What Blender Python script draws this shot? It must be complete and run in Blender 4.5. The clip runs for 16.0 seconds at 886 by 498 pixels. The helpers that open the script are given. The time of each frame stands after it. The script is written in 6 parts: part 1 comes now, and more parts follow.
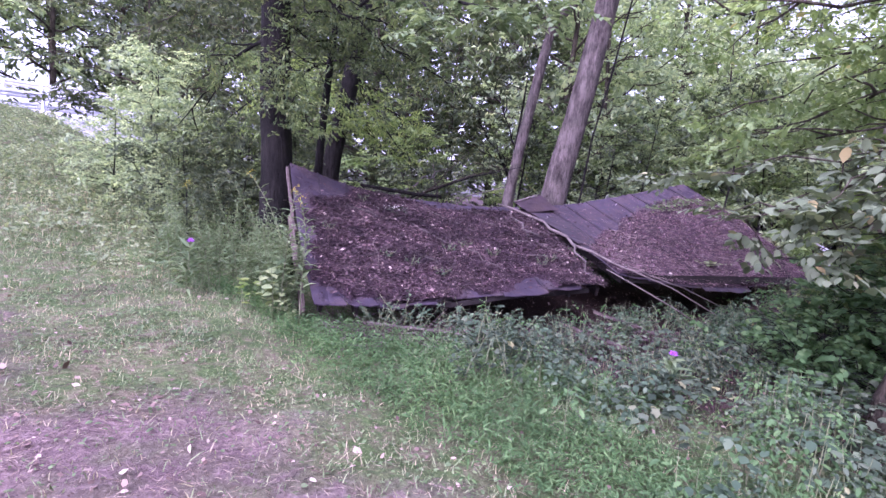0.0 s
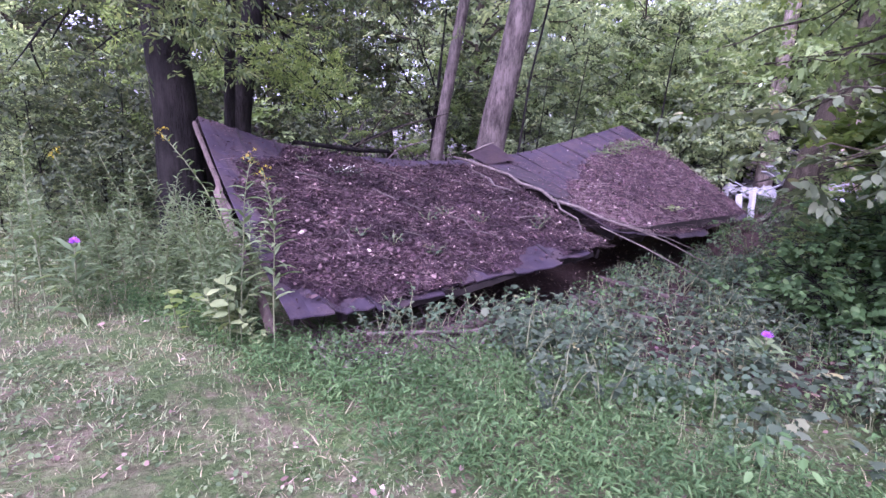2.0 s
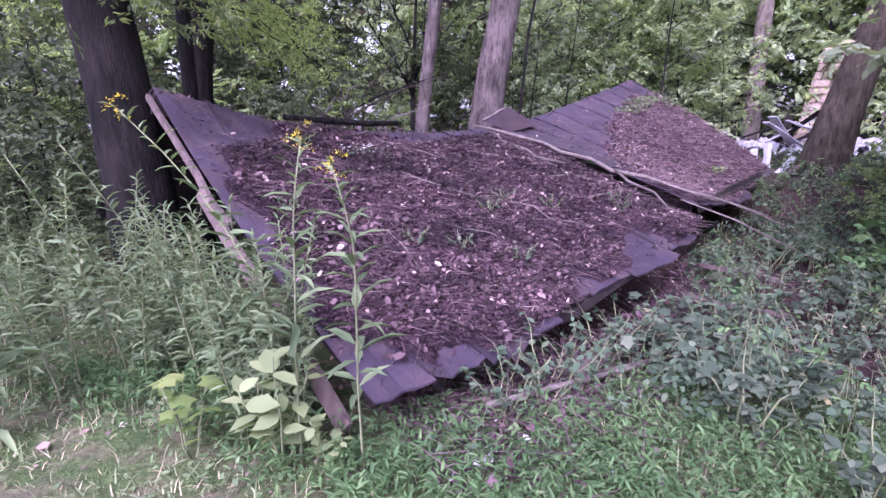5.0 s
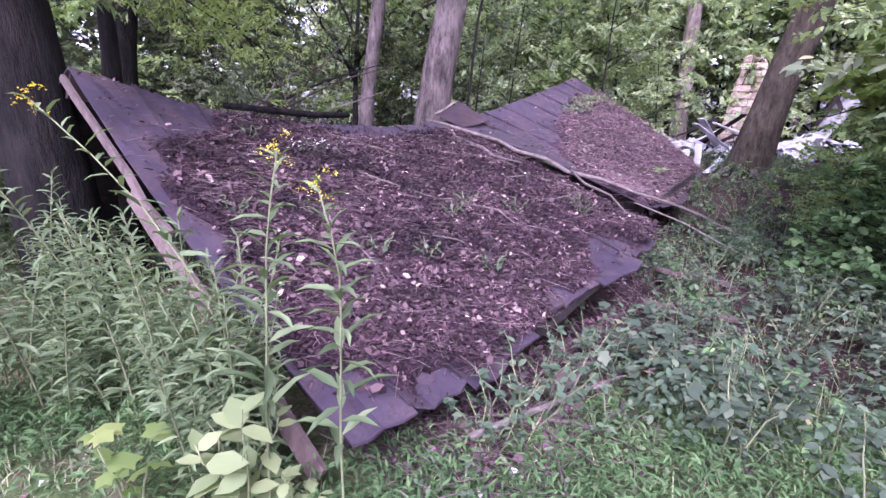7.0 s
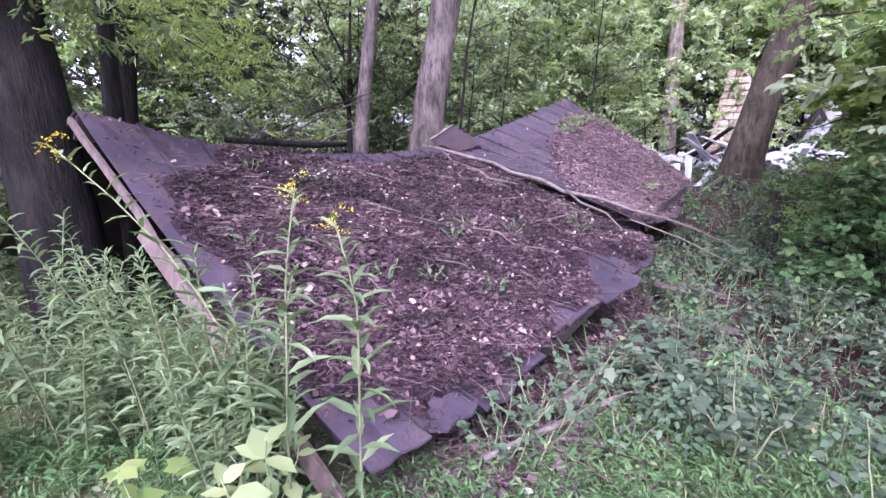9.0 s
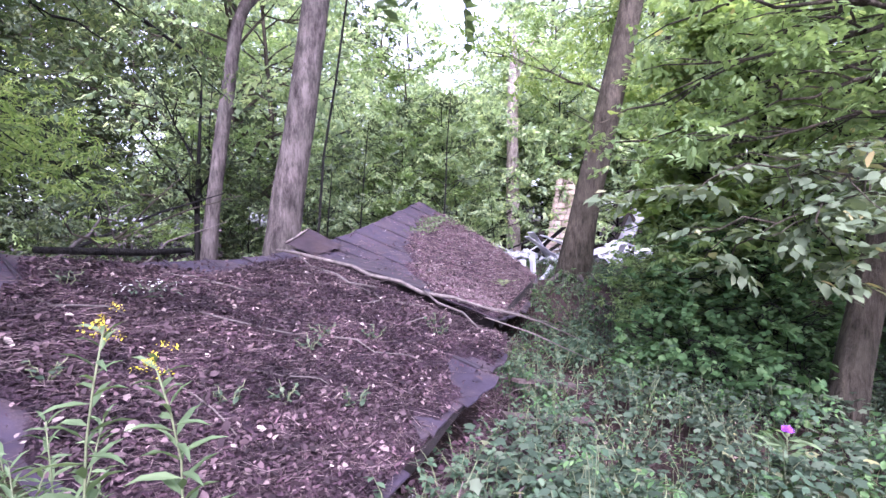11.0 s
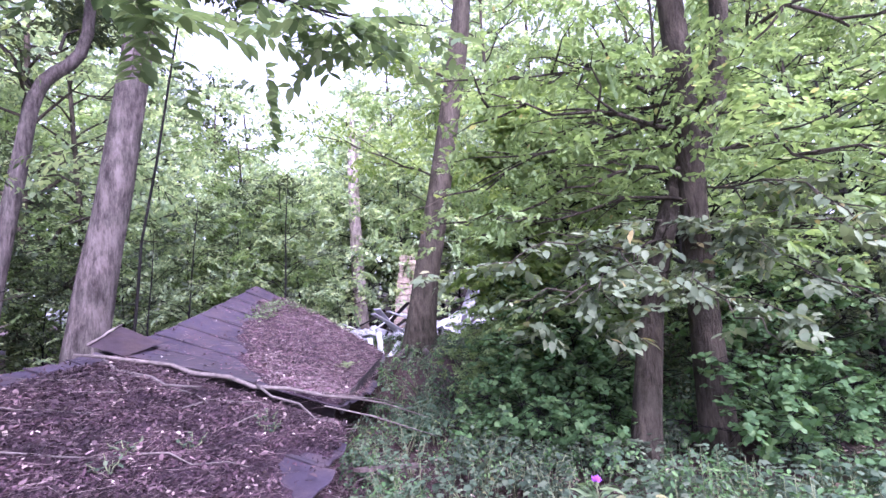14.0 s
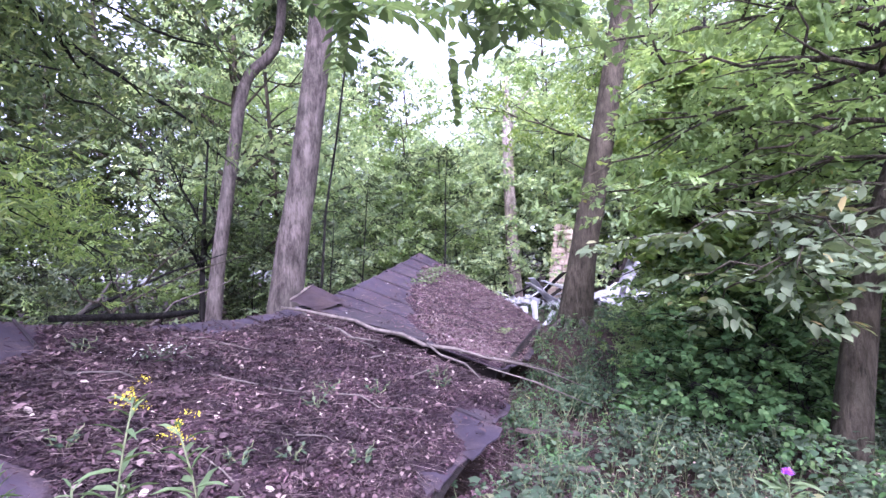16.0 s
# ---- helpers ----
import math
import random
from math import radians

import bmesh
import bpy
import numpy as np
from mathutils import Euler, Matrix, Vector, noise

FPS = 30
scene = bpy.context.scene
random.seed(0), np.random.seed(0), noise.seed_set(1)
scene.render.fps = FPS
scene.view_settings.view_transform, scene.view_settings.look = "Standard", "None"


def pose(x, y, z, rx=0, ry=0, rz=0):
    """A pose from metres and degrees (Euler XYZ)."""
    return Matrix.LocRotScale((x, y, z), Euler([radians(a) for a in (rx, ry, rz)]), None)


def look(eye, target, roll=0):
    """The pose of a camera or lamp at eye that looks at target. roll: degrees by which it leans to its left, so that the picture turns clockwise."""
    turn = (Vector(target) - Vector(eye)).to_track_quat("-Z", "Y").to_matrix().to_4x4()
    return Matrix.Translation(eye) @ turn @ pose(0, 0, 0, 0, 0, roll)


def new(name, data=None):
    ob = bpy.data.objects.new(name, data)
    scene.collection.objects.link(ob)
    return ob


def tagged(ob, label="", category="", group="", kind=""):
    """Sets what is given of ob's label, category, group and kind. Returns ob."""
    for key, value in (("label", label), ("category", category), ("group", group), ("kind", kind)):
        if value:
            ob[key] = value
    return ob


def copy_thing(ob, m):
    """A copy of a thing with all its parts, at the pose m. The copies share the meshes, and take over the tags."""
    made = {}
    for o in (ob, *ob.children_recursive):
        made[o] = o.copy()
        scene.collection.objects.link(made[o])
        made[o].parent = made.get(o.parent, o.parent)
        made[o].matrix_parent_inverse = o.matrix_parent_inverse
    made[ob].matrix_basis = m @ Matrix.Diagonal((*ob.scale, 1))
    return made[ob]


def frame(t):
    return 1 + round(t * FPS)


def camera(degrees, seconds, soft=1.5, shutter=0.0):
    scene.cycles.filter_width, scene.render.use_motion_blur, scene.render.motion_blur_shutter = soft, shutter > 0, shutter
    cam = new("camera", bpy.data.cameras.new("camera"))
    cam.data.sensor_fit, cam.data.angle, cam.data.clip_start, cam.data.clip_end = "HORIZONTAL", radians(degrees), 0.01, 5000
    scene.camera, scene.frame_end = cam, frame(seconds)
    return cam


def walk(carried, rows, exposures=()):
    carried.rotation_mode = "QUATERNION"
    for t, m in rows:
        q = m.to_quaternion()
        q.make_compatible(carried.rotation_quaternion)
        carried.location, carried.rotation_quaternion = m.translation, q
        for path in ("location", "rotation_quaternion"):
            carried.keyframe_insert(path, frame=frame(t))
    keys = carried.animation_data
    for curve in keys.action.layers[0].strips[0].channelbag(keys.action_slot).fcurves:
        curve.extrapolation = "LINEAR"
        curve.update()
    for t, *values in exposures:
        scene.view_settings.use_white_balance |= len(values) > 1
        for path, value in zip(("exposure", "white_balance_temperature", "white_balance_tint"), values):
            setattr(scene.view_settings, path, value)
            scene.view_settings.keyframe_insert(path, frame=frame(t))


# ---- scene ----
cam = camera(82.7, 16.0)
PATH = [
    (0, (1.834, -4.284, 1.441), (2.138, -2.319, 1.218), 4.3),
    (0.5, (1.523, -3.892, 1.449), (1.854, -1.941, 1.159), 2.9),
    (1, (1.278, -3.486, 1.462), (1.748, -1.568, 1.143), 2.3),
    (1.5, (1.19, -3.044, 1.439), (1.771, -1.162, 1.094), 0.2),
    (2, (1.077, -2.68, 1.451), (1.798, -0.857, 1.054), 1.7),
    (2.5, (0.963, -2.343, 1.474), (1.843, -0.611, 0.998), 1.9),
    (3, (0.997, -2.021, 1.449), (1.867, -0.272, 1.021), 0.5),
    (3.5, (0.93, -1.8, 1.432), (1.752, -0.034, 0.982), 2.3),
    (4, (0.789, -1.494, 1.437), (1.655, 0.24, 0.943), 0.0),
    (4.5, (0.747, -1.214, 1.409), (1.624, 0.509, 0.894), -1.5),
    (4.7, (0.744, -1.084, 1.393), (1.602, 0.651, 0.889), -1.9),
    (6.8, (0.597, -0.659, 1.493), (1.736, 0.896, 0.96), 1.2),
    (7, (0.669, -0.609, 1.479), (1.759, 0.976, 0.93), 0.5),
    (7.5, (0.662, -0.615, 1.473), (1.683, 1.014, 0.92), -0.1),
    (8, (0.615, -0.645, 1.480), (1.626, 0.994, 0.944), -0.8),
    (8.2, (0.590, -0.648, 1.486), (1.609, 0.988, 0.955), -1.0),
    (10.3, (0.63, -0.593, 1.566), (2.027, 0.819, 1.331), -0.7),
    (10.5, (0.652, -0.625, 1.556), (2.094, 0.747, 1.367), -0.5),
    (11, (0.662, -0.625, 1.602), (2.21, 0.636, 1.492), -1.5),
    (11.5, (0.693, -0.665, 1.629), (2.314, 0.505, 1.596), -2.2),
    (12, (0.691, -0.685, 1.65), (2.377, 0.389, 1.689), -2.9),
    (12.5, (0.683, -0.724, 1.674), (2.424, 0.254, 1.762), -3.5),
    (13, (0.686, -0.759, 1.687), (2.481, 0.116, 1.806), -4.1),
    (13.5, (0.682, -0.791, 1.66), (2.516, -0.007, 1.811), -4.6),
    (14, (0.685, -0.836, 1.664), (2.535, -0.091, 1.818), -5.1),
    (14.5, (0.643, -0.889, 1.666), (2.471, -0.091, 1.806), -5.3),
    (15, (0.645, -0.843, 1.667), (2.379, 0.146, 1.78), -4.8),
    (15.5, (0.61, -0.8, 1.663), (2.258, 0.33, 1.754), -4.0),
    (16, (0.548, -0.764, 1.67), (2.097, 0.499, 1.747), -3.6),
]
walk(cam, [(t, look(eye, target, roll)) for t, eye, target, roll in PATH],
     [(0, 2.17, 5350, 61), (4.5, 2.28, 5400, 62), (7.5, 2.46, 5500, 53), (11, 2.66, 5450, 42), (14.5, 2.64, 5300, 51), (16, 2.58, 5350, 42)])

# ---- light ----
SUN_EL, SUN_AZ = radians(48), radians(222)
world = bpy.data.worlds.new("overcast_sky")
scene.world = world
world.use_nodes = True
wn = world.node_tree
sky = wn.nodes.new("ShaderNodeTexSky")
sky.sky_type = "NISHITA"
sky.sun_disc = False
sky.sun_elevation, sky.sun_rotation = SUN_EL, SUN_AZ
sky.dust_density, sky.air_density, sky.ozone_density = 3.0, 1.0, 1.5
hsv = wn.nodes.new("ShaderNodeHueSaturation")
hsv.inputs["Saturation"].default_value = 0.35
wn.links.new(sky.outputs[0], hsv.inputs["Color"])
wn.links.new(hsv.outputs[0], wn.nodes["Background"].inputs["Color"])
wn.nodes["Background"].inputs["Strength"].default_value = 0.15
sun = new("sun", bpy.data.lights.new("sun", "SUN"))
sun.data.energy, sun.data.angle, sun.data.color = 1.25, radians(30), (1.0, 0.97, 0.92)
sun.matrix_world = look((0, 0, 40), (-40 * math.sin(SUN_AZ) / math.tan(SUN_EL), -40 * math.cos(SUN_AZ) / math.tan(SUN_EL), 0))

# ---- materials ----


def material(name, rough=0.8, metal=0.0, spec=0.3):
    m = bpy.data.materials.new(name)
    m.use_nodes = True
    b = m.node_tree.nodes["Principled BSDF"]
    b.inputs["Roughness"].default_value = rough
    b.inputs["Metallic"].default_value = metal
    b.inputs["Specular IOR Level"].default_value = spec
    return m, m.node_tree, b


def ramp(nt, source, stops):
    r = nt.nodes.new("ShaderNodeValToRGB")
    e = r.color_ramp.elements
    while len(e) < len(stops):
        e.new(0.5)
    for el, (p, c) in zip(e, stops):
        el.position, el.color = p, (*c, 1)
    nt.links.new(source, r.inputs[0])
    return r.outputs[0]


def noise_tex(nt, scale, detail=4.0, rough=0.6, stretch=None, coord="Object"):
    tc = nt.nodes.new("ShaderNodeTexCoord")
    n = nt.nodes.new("ShaderNodeTexNoise")
    n.inputs["Scale"].default_value, n.inputs["Detail"].default_value, n.inputs["Roughness"].default_value = scale, detail, rough
    if stretch:
        mp = nt.nodes.new("ShaderNodeMapping")
        mp.inputs["Scale"].default_value = stretch
        nt.links.new(tc.outputs[coord], mp.inputs[0])
        nt.links.new(mp.outputs[0], n.inputs["Vector"])
    else:
        nt.links.new(tc.outputs[coord], n.inputs["Vector"])
    return n.outputs["Fac"]


def mixc(nt, fac, a, b, kind="MIX"):
    m = nt.nodes.new("ShaderNodeMix")
    m.data_type, m.blend_type = "RGBA", kind
    for slot, v in ((0, fac), (6, a), (7, b)):
        if isinstance(v, bpy.types.NodeSocket):
            nt.links.new(v, m.inputs[slot])
        else:
            m.inputs[slot].default_value = v if slot == 0 else (*v, 1)
    return m.outputs[2]


def bump(nt, b, source, strength, dist=0.02):
    n = nt.nodes.new("ShaderNodeBump")
    n.inputs["Strength"].default_value, n.inputs["Distance"].default_value = strength, dist
    nt.links.new(source, n.inputs["Height"])
    nt.links.new(n.outputs[0], b.inputs["Normal"])


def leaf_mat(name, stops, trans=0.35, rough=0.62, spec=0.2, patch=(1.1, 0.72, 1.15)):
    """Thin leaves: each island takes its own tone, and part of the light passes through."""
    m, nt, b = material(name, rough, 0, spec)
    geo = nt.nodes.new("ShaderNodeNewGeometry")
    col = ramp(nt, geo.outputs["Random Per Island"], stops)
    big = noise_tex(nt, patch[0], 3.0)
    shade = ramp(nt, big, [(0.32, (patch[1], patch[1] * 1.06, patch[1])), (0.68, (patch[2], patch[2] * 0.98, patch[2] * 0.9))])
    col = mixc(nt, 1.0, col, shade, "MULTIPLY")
    nt.links.new(col, b.inputs["Base Color"])
    tr = nt.nodes.new("ShaderNodeBsdfTranslucent")
    nt.links.new(mixc(nt, 1.0, col, (1.5, 1.5, 0.95), "MULTIPLY"), tr.inputs["Color"])
    mix = nt.nodes.new("ShaderNodeMixShader")
    mix.inputs[0].default_value = trans
    nt.links.new(b.outputs[0], mix.inputs[1])
    nt.links.new(tr.outputs[0], mix.inputs[2])
    nt.links.new(mix.outputs[0], nt.nodes["Material Output"].inputs["Surface"])
    return m


def solid_mat(name, dark, light, scale, rough=0.8, metal=0.0, strength=0.4, stretch=None, spec=0.3, dist=0.02):
    m, nt, b = material(name, rough, metal, spec)
    n1 = noise_tex(nt, scale, 6.0, 0.65, stretch)
    n2 = noise_tex(nt, scale * 0.13, 3.0)
    c = ramp(nt, n1, [(0.3, dark), (0.7, light)])
    c = mixc(nt, 1.0, c, ramp(nt, n2, [(0.3, (0.65, 0.65, 0.65)), (0.7, (1.2, 1.2, 1.2))]), "MULTIPLY")
    oi = nt.nodes.new("ShaderNodeObjectInfo")
    c = mixc(nt, 1.0, c, ramp(nt, oi.outputs["Random"], [(0.0, (0.82, 0.82, 0.84)), (1.0, (1.15, 1.13, 1.12))]), "MULTIPLY")
    nt.links.new(c, b.inputs["Base Color"])
    bump(nt, b, n1, strength, dist)
    return m


def bark_mat(name, dark, light, ridges=9.0):
    m, nt, b = material(name, 0.92, 0, 0.15)
    n1 = noise_tex(nt, ridges, 7.0, 0.75, (1.0, 1.0, 0.3))
    n2 = noise_tex(nt, 1.6, 4.0)
    c = ramp(nt, n1, [(0.36, dark), (0.62, light)])
    c = mixc(nt, 1.0, c, ramp(nt, n2, [(0.32, (0.6, 0.62, 0.58)), (0.7, (1.2, 1.15, 1.15))]), "MULTIPLY")
    n3 = noise_tex(nt, 22.0, 5.0, 0.65, (1.0, 1.0, 0.2))
    c = mixc(nt, 1.0, c, ramp(nt, n3, [(0.36, (0.62, 0.61, 0.61)), (0.48, (1.0, 1.0, 1.0)), (0.7, (1.1, 1.08, 1.06))]), "MULTIPLY")
    nt.links.new(c, b.inputs["Base Color"])
    both = nt.nodes.new("ShaderNodeMath")
    both.operation = "ADD"
    nt.links.new(n1, both.inputs[0])
    nt.links.new(n3, both.inputs[1])
    bump(nt, b, both.outputs[0], 1.0, 0.06)
    return m




def sheet_mat(name, dark, light, dirt):
    """Painted roofing sheet with dust and leaf mould in patches."""
    m = solid_mat(name, dark, light, 6.0, 0.7, 0.0, 0.2, None, 0.2)
    nt = m.node_tree
    b = nt.nodes["Principled BSDF"]
    col = b.inputs["Base Color"].links[0].from_socket
    fac = ramp(nt, noise_tex(nt, 3.5, 6.0, 0.7), [(0.46, (0, 0, 0)), (0.62, (0.85, 0.85, 0.85))])
    grain = ramp(nt, noise_tex(nt, 60.0, 4.0, 0.7), [(0.3, tuple(0.5 * c for c in dirt)), (0.7, tuple(1.4 * c for c in dirt))])
    nt.links.new(mixc(nt, fac, col, grain), b.inputs["Base Color"])
    return m


M_PANEL = sheet_mat("purple_brown_sheet", (0.029, 0.022, 0.032), (0.053, 0.042, 0.058), (0.060, 0.043, 0.046))
M_FLAP = sheet_mat("rusty_sheet", (0.06, 0.043, 0.05), (0.10, 0.075, 0.084), (0.09, 0.065, 0.062))
M_PANEL_DARK = sheet_mat("dark_roofing_sheet", (0.022, 0.018, 0.022), (0.042, 0.034, 0.042), (0.05, 0.037, 0.04))
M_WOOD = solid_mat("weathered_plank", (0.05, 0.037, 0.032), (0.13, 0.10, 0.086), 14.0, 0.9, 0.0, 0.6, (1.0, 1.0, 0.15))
# Near-black timber: the shade under the roof is put into the colour.
M_WOOD_DARK = solid_mat("near_black_timber", (0.007, 0.005, 0.005), (0.020, 0.015, 0.013), 10.0, 0.95, 0.0, 0.6)
M_WHITE = solid_mat("weathered_white_debris", (0.350, 0.350, 0.378), (0.574, 0.574, 0.602), 4.0, 0.7, 0.0, 0.2)
M_BRICK = solid_mat("chimney_brick", (0.34, 0.26, 0.22), (0.58, 0.48, 0.4), 5.0, 0.95, 0.0, 0.5)
# Bark coloured near black: the shade on the stems is put into the colour.
M_BARK_DARK = bark_mat("shade_dark_bark", (0.005, 0.005, 0.004), (0.021, 0.019, 0.017))
M_BARK_GREY = bark_mat("grey_brown_bark", (0.036, 0.029, 0.027), (0.160, 0.140, 0.126), 6.0)
M_BARK_MID = bark_mat("brown_bark", (0.031, 0.027, 0.018), (0.100, 0.086, 0.065), 8.0)
M_BARK_PALE = bark_mat("pale_dead_wood", (0.25, 0.2, 0.19), (0.5, 0.43, 0.4), 6.0)
M_TWIG = solid_mat("grey_stick", (0.067, 0.055, 0.050), (0.162, 0.139, 0.120), 18.0, 0.9, 0.0, 0.4)
# Road and rail lightened to near white: their glare is put into the colour.
M_ASPHALT = solid_mat("overlit_asphalt", (0.480, 0.480, 0.510), (0.675, 0.675, 0.705), 30.0, 0.9)
M_RAIL = solid_mat("galvanised_rail", (0.512, 0.544, 0.630), (0.768, 0.800, 0.800), 6.0, 0.5, 0.3, 0.1)

# Darkened leaf: the shade of the woods behind is put into the colour.
M_LEAF_SHADED = leaf_mat("shaded_leaf", [(0.0, (0.036, 0.052, 0.030)), (0.5, (0.066, 0.090, 0.050)), (0.85, (0.094, 0.122, 0.066)), (1.0, (0.145, 0.160, 0.084))], 0.4)
# Paled leaf: distance haze and open light are put into the colour.
M_LEAF_HAZED = leaf_mat("hazed_leaf", [(0.0, (0.147, 0.198, 0.135)), (0.6, (0.286, 0.372, 0.235)), (1.0, (0.461, 0.529, 0.331))], 0.55)
M_LEAF_BRIGHT = leaf_mat("bright_green_leaf", [(0.0, (0.125, 0.190, 0.062)), (0.6, (0.205, 0.290, 0.100)), (1.0, (0.290, 0.350, 0.130))], 0.55)
M_LEAF_FEATHER = leaf_mat("feathery_green_leaf", [(0.0, (0.055, 0.086, 0.042)), (0.6, (0.105, 0.150, 0.068)), (1.0, (0.175, 0.212, 0.092))], 0.45)
M_LEAF_BANK = leaf_mat("pale_bank_weed_leaf", [(0.0, (0.135, 0.185, 0.105)), (0.6, (0.21, 0.265, 0.155)), (1.0, (0.31, 0.35, 0.22))], 0.35)
M_LEAF_SPRAY = leaf_mat("grey_green_broad_leaf", [(0.0, (0.084, 0.114, 0.068)), (0.6, (0.132, 0.170, 0.102)), (0.96, (0.172, 0.206, 0.132)), (1.0, (0.336, 0.280, 0.136))], 0.3)
M_LEAF_BROAD = leaf_mat("broad_green_leaf", [(0.0, (0.135, 0.195, 0.085)), (0.6, (0.212, 0.302, 0.130)), (0.985, (0.26, 0.345, 0.165)), (1.0, (0.4, 0.35, 0.17))], 0.5)
M_LEAF_BLUE = leaf_mat("bluish_undergrowth_leaf", [(0.0, (0.034, 0.052, 0.034)), (0.6, (0.066, 0.096, 0.063)), (0.97, (0.127, 0.155, 0.106)), (1.0, (0.276, 0.262, 0.126))], 0.25, 0.7, 0.12)
M_LEAF_GREY = leaf_mat("grey_green_weed_leaf", [(0.0, (0.074, 0.114, 0.058)), (0.6, (0.128, 0.186, 0.094)), (1.0, (0.192, 0.256, 0.138))], 0.35)
M_LEAF_PALE = leaf_mat("pale_yellow_green_leaf", [(0.0, (0.15, 0.20, 0.095)), (1.0, (0.25, 0.30, 0.15))], 0.35)
M_GRASS = leaf_mat("grass_blade", [(0.0, (0.101, 0.144, 0.069)), (0.45, (0.188, 0.244, 0.132)), (0.7, (0.276, 0.314, 0.188)), (0.85, (0.326, 0.301, 0.200)), (1.0, (0.414, 0.352, 0.251))], 0.25)
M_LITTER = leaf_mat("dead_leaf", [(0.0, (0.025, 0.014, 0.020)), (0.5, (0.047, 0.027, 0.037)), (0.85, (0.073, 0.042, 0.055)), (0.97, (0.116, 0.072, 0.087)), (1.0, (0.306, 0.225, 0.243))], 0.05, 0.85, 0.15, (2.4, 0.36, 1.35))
# Dead-leaf tones lighter than those on the large slope.
M_LITTER_PALE = leaf_mat("pale_dead_leaf", [(0.0, (0.065, 0.035, 0.048)), (0.5, (0.117, 0.068, 0.091)), (0.85, (0.181, 0.105, 0.138)), (0.97, (0.289, 0.180, 0.216)), (1.0, (0.500, 0.500, 0.500))], 0.05, 0.85, 0.15, (2.4, 0.6, 1.3))
M_LEAF_LUSH = leaf_mat("lush_groundcover_leaf", [(0.0, (0.044, 0.092, 0.034)), (0.7, (0.088, 0.170, 0.066)), (1.0, (0.140, 0.222, 0.092))], 0.35)
M_DRY_LEAF = leaf_mat("dry_ground_leaf", [(0.0, (0.09, 0.062, 0.055)), (0.6, (0.24, 0.17, 0.15)), (1.0, (0.5, 0.4, 0.36))], 0.05, 0.9, 0.1)
M_FALLEN = leaf_mat("curled_fallen_leaf", [(0.0, (0.022, 0.014, 0.017)), (0.5, (0.065, 0.042, 0.049)), (0.88, (0.135, 0.090, 0.098)), (0.96, (0.22, 0.165, 0.16)), (1.0, (0.46, 0.38, 0.35))], 0.05, 0.8, 0.2, (2.4, 0.45, 1.3))
M_LEAF_BRAMBLE = leaf_mat("bramble_leaf", [(0.0, (0.044, 0.076, 0.047)), (0.7, (0.086, 0.134, 0.083)), (1.0, (0.145, 0.188, 0.122))], 0.3, 0.7, 0.12)
M_STRAW = leaf_mat("dry_straw", [(0.0, (0.045, 0.031, 0.034)), (0.7, (0.118, 0.086, 0.090)), (1.0, (0.27, 0.21, 0.21))], 0.05, 0.9, 0.1, (2.4, 0.45, 1.3))
M_STRAW_PALE = leaf_mat("pale_dry_straw", [(0.0, (0.08, 0.058, 0.06)), (0.7, (0.2, 0.15, 0.15)), (1.0, (0.36, 0.3, 0.28))], 0.05, 0.9, 0.1)
M_THATCH = leaf_mat("dry_grass_thatch", [(0.0, (0.10, 0.075, 0.06)), (0.6, (0.22, 0.17, 0.14)), (1.0, (0.42, 0.35, 0.28))], 0.1, 0.9, 0.1)
M_STALK = solid_mat("green_stalk", (0.10, 0.13, 0.06), (0.2, 0.22, 0.11), 20.0, 0.7)
M_YELLOW = leaf_mat("yellow_flower", [(0.0, (0.55, 0.42, 0.02)), (1.0, (0.8, 0.68, 0.06))], 0.2)
M_PURPLE = leaf_mat("purple_flower", [(0.0, (0.35, 0.10, 0.6)), (1.0, (0.62, 0.22, 0.85))], 0.2)
M_WHITEFL = leaf_mat("white_flower", [(0.0, (0.55, 0.55, 0.58)), (1.0, (0.8, 0.8, 0.8))], 0.2)


def mat_mat():
    """The mat of rotted leaves on the roof."""
    m, nt, b = material("litter_mat", 0.95, 0, 0.1)
    n1 = noise_tex(nt, 45.0, 6.0, 0.75)
    n2 = noise_tex(nt, 2.2, 4.0)
    c = ramp(nt, n1, [(0.3, (0.016, 0.011, 0.014)), (0.5, (0.046, 0.031, 0.039)), (0.75, (0.120, 0.084, 0.098))])
    c = mixc(nt, 1.0, c, ramp(nt, n2, [(0.32, (0.38, 0.38, 0.40)), (0.5, (0.95, 0.9, 0.92)), (0.68, (1.5, 1.4, 1.42))]), "MULTIPLY")
    nt.links.new(c, b.inputs["Base Color"])
    bump(nt, b, n1, 1.0, 0.05)
    return m


M_MAT = mat_mat()


